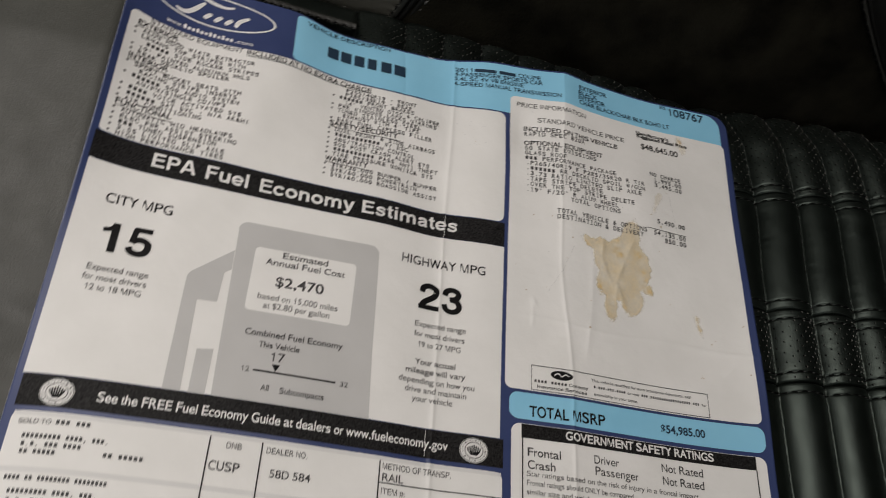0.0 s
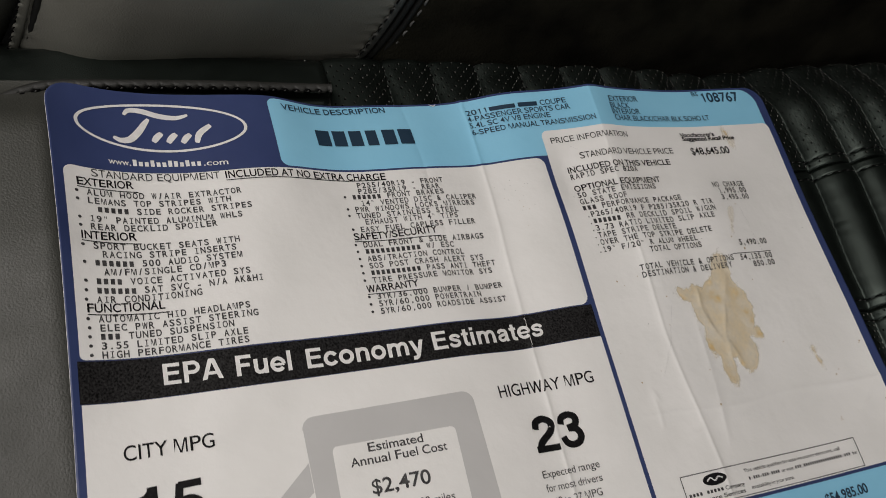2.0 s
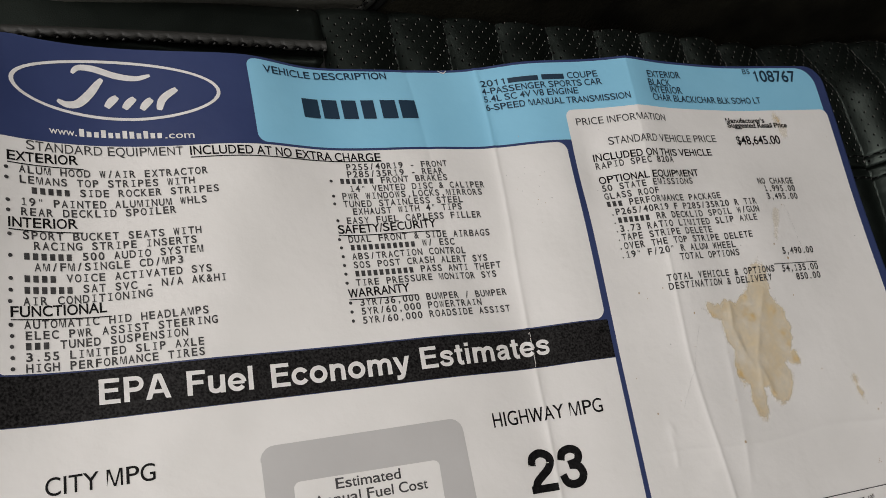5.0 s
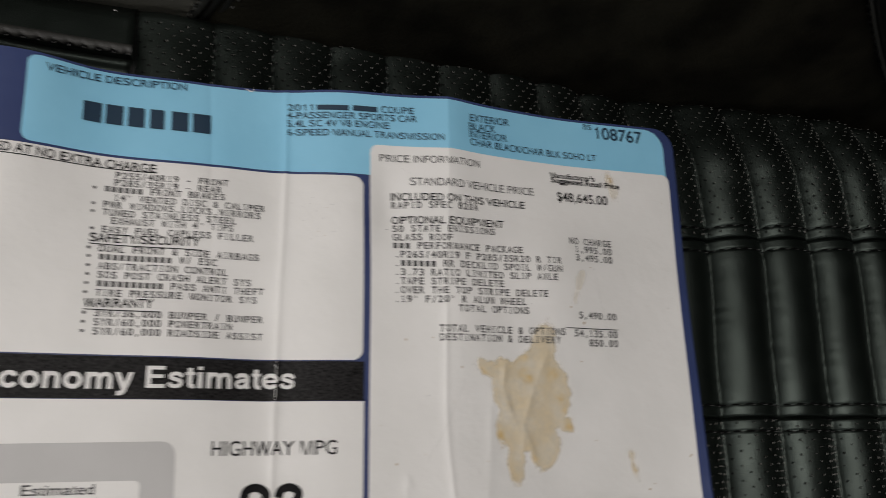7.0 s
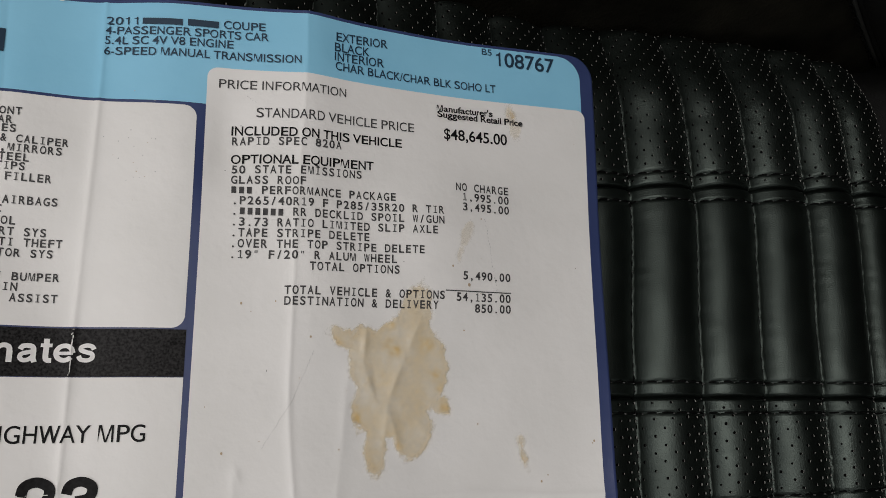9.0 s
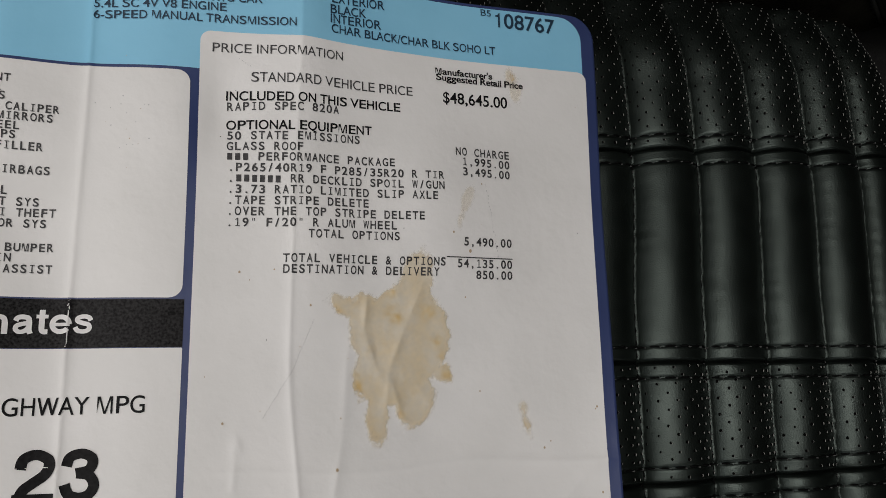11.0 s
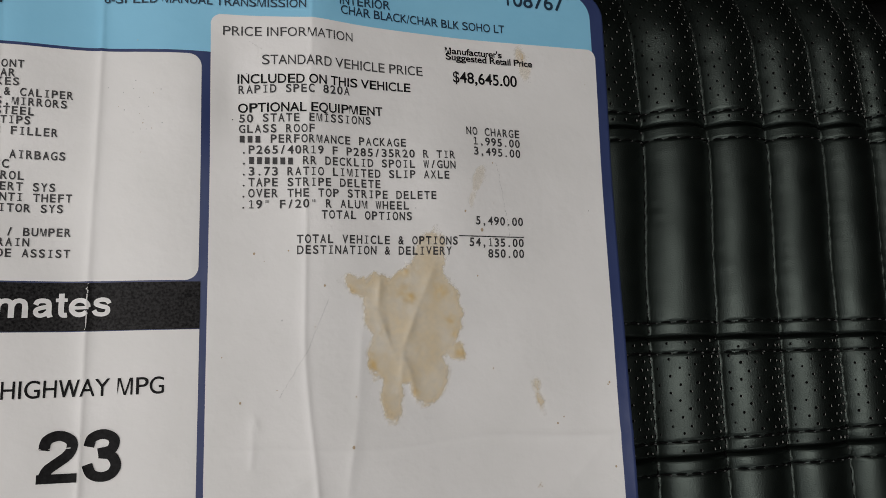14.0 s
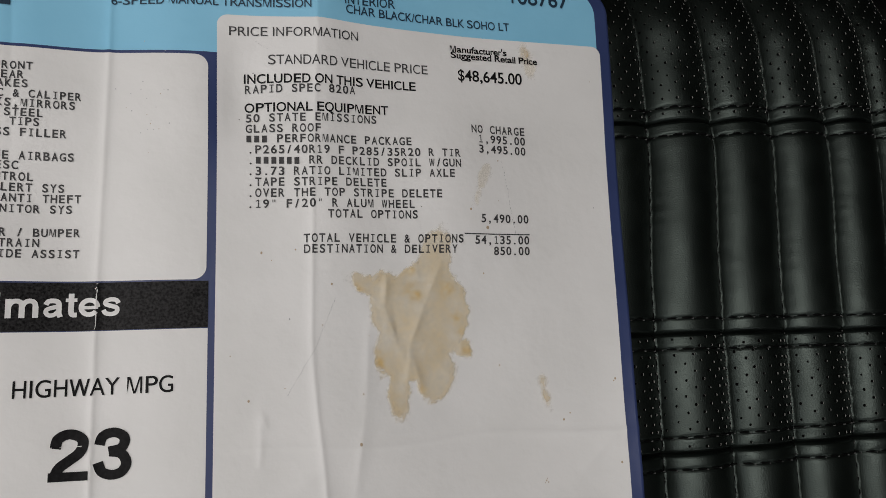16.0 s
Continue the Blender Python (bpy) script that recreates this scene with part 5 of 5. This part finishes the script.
# framed insurance note, its small print blanked
for a, b, c, d in ((0.1918, -0.0546, 0.2778, -0.0543), (0.1918, -0.0656, 0.2778, -0.0653), (0.1918, -0.0656, 0.1921, -0.0543), (0.2775, -0.0656, 0.2778, -0.0543)):
    bar(a, b, c, d, INK_TYPED, price, "frame_line")
disc(0.2056, -0.0575, 0.0050, 0.0021, INK, price, "small_badge", L3, "small black oval badge")
ribbon(curve([(0.2022, -0.0578), (0.2040, -0.0568), (0.2056, -0.0580), (0.2072, -0.0569), (0.2090, -0.0576)], 6), 0.0005, WHITE_INK, price, "small_swash", L4)
printed("Company", 0.2087, -0.0620, 0.2178, -0.0620, 0.0014, 0.010, INK, price)
printed("Insurance Services", 0.1945, -0.0643, 0.2172, -0.0643, 0.0014, 0.010, INK, price)
printed("This vehicle qualifies for auto insurance discounts, call", 0.2195, -0.0577, 0.2690, -0.0577, 0.0013, 0.004, INK_TYPED, price)
printed("or visit", 0.2372, -0.0606, 0.2430, -0.0606, 0.0013, 0.004, INK_TYPED, price)
printed("for", 0.2742, -0.0606, 0.2766, -0.0606, 0.0013, 0.004, INK_TYPED, price)
printed("availability in your state.", 0.2205, -0.0638, 0.2420, -0.0638, 0.0013, 0.004, INK_TYPED, price)
for text, u, v, pitch in (("#### #####", 0.1930, -0.0620, 0.00150), ("#-###-###-####", 0.2205, -0.0606, 0.00112), ("###.##################.###", 0.2440, -0.0606, 0.00112)):
    typed(text, u, v, 0.0, pitch, 0.0013, price)

# total and safety panels
printed("TOTAL MSRP", 0.1910, -0.0774, 0.2254, -0.0766, 0.0046, 0.014, INK, total)
printed("$54,985.00", 0.2526, -0.0752, 0.2743, -0.0749, 0.0034, 0.022, INK_BLUE, total)
printed("GOVERNMENT SAFETY RATINGS", 0.2067, -0.0852, 0.2773, -0.0850, 0.0034, 0.022, WHITE_INK, safety)
for u in (0.1878, 0.2976):
    bar(u, -0.1640, u + 0.0005, -0.0866, INK, safety, "frame_line")
for text, u0, u1, v, cap, w in (("Frontal", 0.1902, 0.2044, -0.0938, 0.0034, 0.008), ("Crash", 0.1902, 0.2020, -0.0989, 0.0034, 0.008), ("Driver", 0.2194, 0.2307, -0.0932, 0.0034, 0), ("Passenger", 0.2197, 0.2395, -0.0978, 0.0034, 0), ("Not Rated", 0.2511, 0.2711, -0.0924, 0.0034, 0.003), ("Not Rated", 0.2512, 0.2710, -0.0977, 0.0034, 0.003), ("Star ratings based on the risk of injury in a frontal impact", 0.1898, 0.2676, -0.1019, 0.0021, 0), ("Frontal ratings should ONLY be compared", 0.1898, 0.2366, -0.1055, 0.0021, 0)):
    printed(text, u0, v, u1, v, cap, w, INK_TYPED, safety)
printed("similar size and weight", 0.1898, -0.1090, 0.2180, -0.1090, 0.0021, 0.0, INK_TYPED, safety)


# ---- marks and wear on the sheet ----
def stain(cells, pools, u0, u1, v0, v1, seed, strength):
    """A glue stain: lobes merged into one patch with a ragged rim, deeper where the glue pooled."""
    us, vs = steps(u0, u1, 0.0004), steps(v0, v1, 0.0004)
    me = surface(lambda u, v: on_sheet(u, v, 0.00034), us, vs)
    cover, depth = [], []
    for v in vs:
        for u in us:
            d = 1e9
            for cx, cy, rx, ry, lean in cells:
                x, y = u - cx, v - cy
                x, y = x * math.cos(lean) + y * math.sin(lean), y * math.cos(lean) - x * math.sin(lean)
                d = min(d, (math.hypot(x / rx, y / ry) - 1) * min(rx, ry))
            d += 0.0010 * noise.noise(Vector((u * 380, v * 380, seed))) + 0.0006 * noise.noise(Vector((u * 1300, v * 1300, seed)))
            inside = smooth01((-d + 0.0006) / 0.0016)
            grain = noise.noise(Vector((u * 700, v * 700, seed + 2)))
            pool = sum(math.exp(-((u - a) ** 2 + (v - b) ** 2) / (r * r)) for a, b, r in pools)
            rim = math.exp(-((d + 0.0006) / 0.0007) ** 2)
            broad = noise.noise(Vector((u * 170, v * 120, seed + 4)))
            cover.append(inside * min(1.0, strength * (0.57 + 0.20 * broad + 0.35 * pool + 0.10 * rim + 0.10 * grain)))
            depth.append(min(1.0, max(0.0, 0.20 + 0.14 * rim + 0.28 * broad + 0.10 * grain + pool * (0.50 + 0.60 * grain))))
    for name, values in (("cover", cover), ("depth", depth)):
        me.attributes.new(name, "FLOAT", "POINT").data.foreach_set("value", values)
    return part("glue_stain", me, STAIN, price, "dried tan glue stain", smooth=True)


stain([(0.2400, 0.0035, 0.0130, 0.0150, 0.1), (0.2425, 0.0190, 0.0052, 0.0095, -0.15), (0.2215, 0.0118, 0.0052, 0.0026, -0.5), (0.2272, 0.0085, 0.0048, 0.0072, 0.0), (0.2268, 0.0020, 0.0038, 0.0036, 0.0), (0.2272, -0.0085, 0.0032, 0.0060, 0.1), (0.2340, -0.0070, 0.0100, 0.0090, 0.0), (0.2312, -0.0185, 0.0033, 0.0085, 0.08), (0.2425, -0.0140, 0.0062, 0.0080, -0.2), (0.2512, -0.0068, 0.0027, 0.0030, 0.0)],
      [(0.2350, 0.0100, 0.0022), (0.2372, 0.0085, 0.0016), (0.2250, -0.0085, 0.0020), (0.2257, -0.0108, 0.0014), (0.2523, -0.0068, 0.0022), (0.2465, 0.0110, 0.0024), (0.2185, 0.0098, 0.0022), (0.2495, 0.0020, 0.0020), (0.2352, 0.0160, 0.0014), (0.2385, -0.0185, 0.0014), (0.2510, -0.0020, 0.0014)],
      0.2130, 0.2570, -0.0290, 0.0310, 2.3, 1.0)
stain([(0.2775, -0.0208, 0.0013, 0.0052, 0.25)], [(0.2772, -0.0225, 0.0010)], 0.2735, 0.2820, -0.0285, -0.0135, 5.1, 0.6)
stain([(0.2762, 0.0830, 0.0022, 0.0055, 0.3)], [(0.2768, 0.0850, 0.0015)], 0.2720, 0.2815, 0.0755, 0.0905, 6.2, 0.42)
stain([(0.2590, 0.0440, 0.0020, 0.0040, -0.4)], [], 0.2550, 0.2640, 0.0380, 0.0500, 7.4, 0.34)
stain([(0.2560, 0.0380, 0.0010, 0.0020, -0.2)], [(0.2560, 0.0385, 0.0008)], 0.2535, 0.2590, 0.0345, 0.0410, 8.4, 0.34)

rnd = random.Random(12)
for k in range(18):
    u, v = rnd.uniform(0.183, 0.300), rnd.uniform(-0.062, 0.085)
    disc(u, v, rnd.uniform(0.00008, 0.00022), rnd.uniform(0.00008, 0.00022), SPECK if k % 3 else INK_TYPED, price, "speck", L4)
for u, v, r in ((0.2833, -0.0292, 0.0003), (0.2854, -0.0274, 0.0002), (0.2598, 0.0288, 0.00045), (0.2542, 0.0342, 0.0003), (0.2583, 0.0151, 0.00022), (0.2629, -0.0122, 0.00022), (0.2640, 0.0495, 0.0002), (0.2197, -0.0322, 0.0004), (0.1892, -0.0190, 0.0003), (0.2116, 0.0121, 0.0003), (0.1923, 0.0210, 0.0003), (0.2015, 0.0218, 0.0002), (0.2206, -0.0186, 0.0002), (0.3006, -0.0180, 0.0003), (0.3001, -0.0186, 0.0002), (0.3007, -0.0429, 0.0003), (0.2764, -0.0464, 0.0002), (0.2770, -0.0469, 0.00018), (0.2759, -0.0470, 0.00016), (0.2767, -0.0458, 0.00015)):
    disc(u, v, r, r * 1.2, SPECK, price, "speck", L4)
for k in range(22):
    u, v = rnd.gauss(0.1625, 0.0035), rnd.gauss(0.064, 0.007)
    disc(u, v, rnd.uniform(0.00007, 0.00018), rnd.uniform(0.00007, 0.00018), SCUFF if k % 4 else SPECK, equipment, "speck", L4)

# a torn nick in the upper edge, its white core showing
ribbon(curve([(0.1385, 0.1084), (0.1396, 0.1078), (0.1404, 0.1075), (0.1410, 0.1078), (0.1416, 0.1085)], 5), [0.0001 + 0.00035 * math.sin(math.pi * k / 20) for k in range(21)], PAPER, sheet, "torn_nick", L4 + 0.0002, "white torn nick")

# dirt rubbed into fine scratches
for a, b, c, d, n in ((0.1993, -0.0182, 0.2071, -0.0054, 16), (0.2071, -0.0054, 0.2128, 0.0084, 26), (0.2652, 0.0502, 0.2695, 0.0268, 24), (0.1908, 0.0818, 0.1940, 0.0795, 14)):
    pts, tris = [], []
    for k in range(n):
        f, w = (k + rnd.uniform(0, 0.5)) / n, rnd.uniform(0.00004, 0.00012)
        u, v = a + (c - a) * f + rnd.gauss(0, 0.00012), b + (d - b) * f
        e, g = (c - a) / n * rnd.uniform(0.2, 0.9), (d - b) / n * rnd.uniform(0.2, 0.9)
        i = len(pts)
        pts += [(u - w, v), (u + w, v), (u + e + w, v + g), (u + e - w, v + g)]
        tris.append((i, i + 1, i + 2, i + 3))
    part("scratch", flat_mesh(pts, tris, L4), SCUFF, price, "fine grey scratch", smooth=False)

# ink rubbed away along the fold where it crosses the black bands and a numeral
def rubbed(u, v0, v1, owner, wide, share, lift, seed):
    """Flecks of bare paper along a fold, of uneven length and width, with gaps."""
    r = random.Random(seed)
    pts, tris, v = [], [], v0
    while v < v1 - 0.0003:
        h = min(r.expovariate(1 / 0.0009) + 0.00015, v1 - v)
        if r.random() < share:
            c, w = u(v) + r.gauss(0, 0.00010), wide * r.uniform(0.25, 1.0)
            i = len(pts)
            pts += [(c - w * 0.2, v), (c + w * r.uniform(0.2, 0.5), v + h * 0.15), (c + w * r.uniform(0.3, 0.6), v + h * 0.7), (c, v + h), (c - w * r.uniform(0.3, 0.6), v + h * r.uniform(0.3, 0.7))]
            tris.append(tuple(range(i, i + 5)))
        v += h * r.uniform(0.5, 1.1)
    part("rubbed_fold", flat_mesh(pts, tris, lift), PAPER, owner, "bare paper along a fold", smooth=False)


rubbed(fold_u, 0.0012, 0.0134, banner, 0.00038, 0.9, L4 + 0.0001, 3)
rubbed(lambda v: fold_u(v) - 0.0026, -0.0998, -0.0890, guide, 0.00034, 0.85, L4 + 0.0001, 4)
rubbed(fold_u, -0.0368, -0.0250, mileage, 0.00026, 0.6, L4 + 0.0001, 5)
for u in (0.1400, 0.1432, 0.1452, 0.1470):
    bar(u, -0.0283, u + rnd.uniform(0.0008, 0.0018), -0.0283 + rnd.uniform(0.00012, 0.00022), PAPER, mileage, "rubbed_fold", L4 + 0.0001)
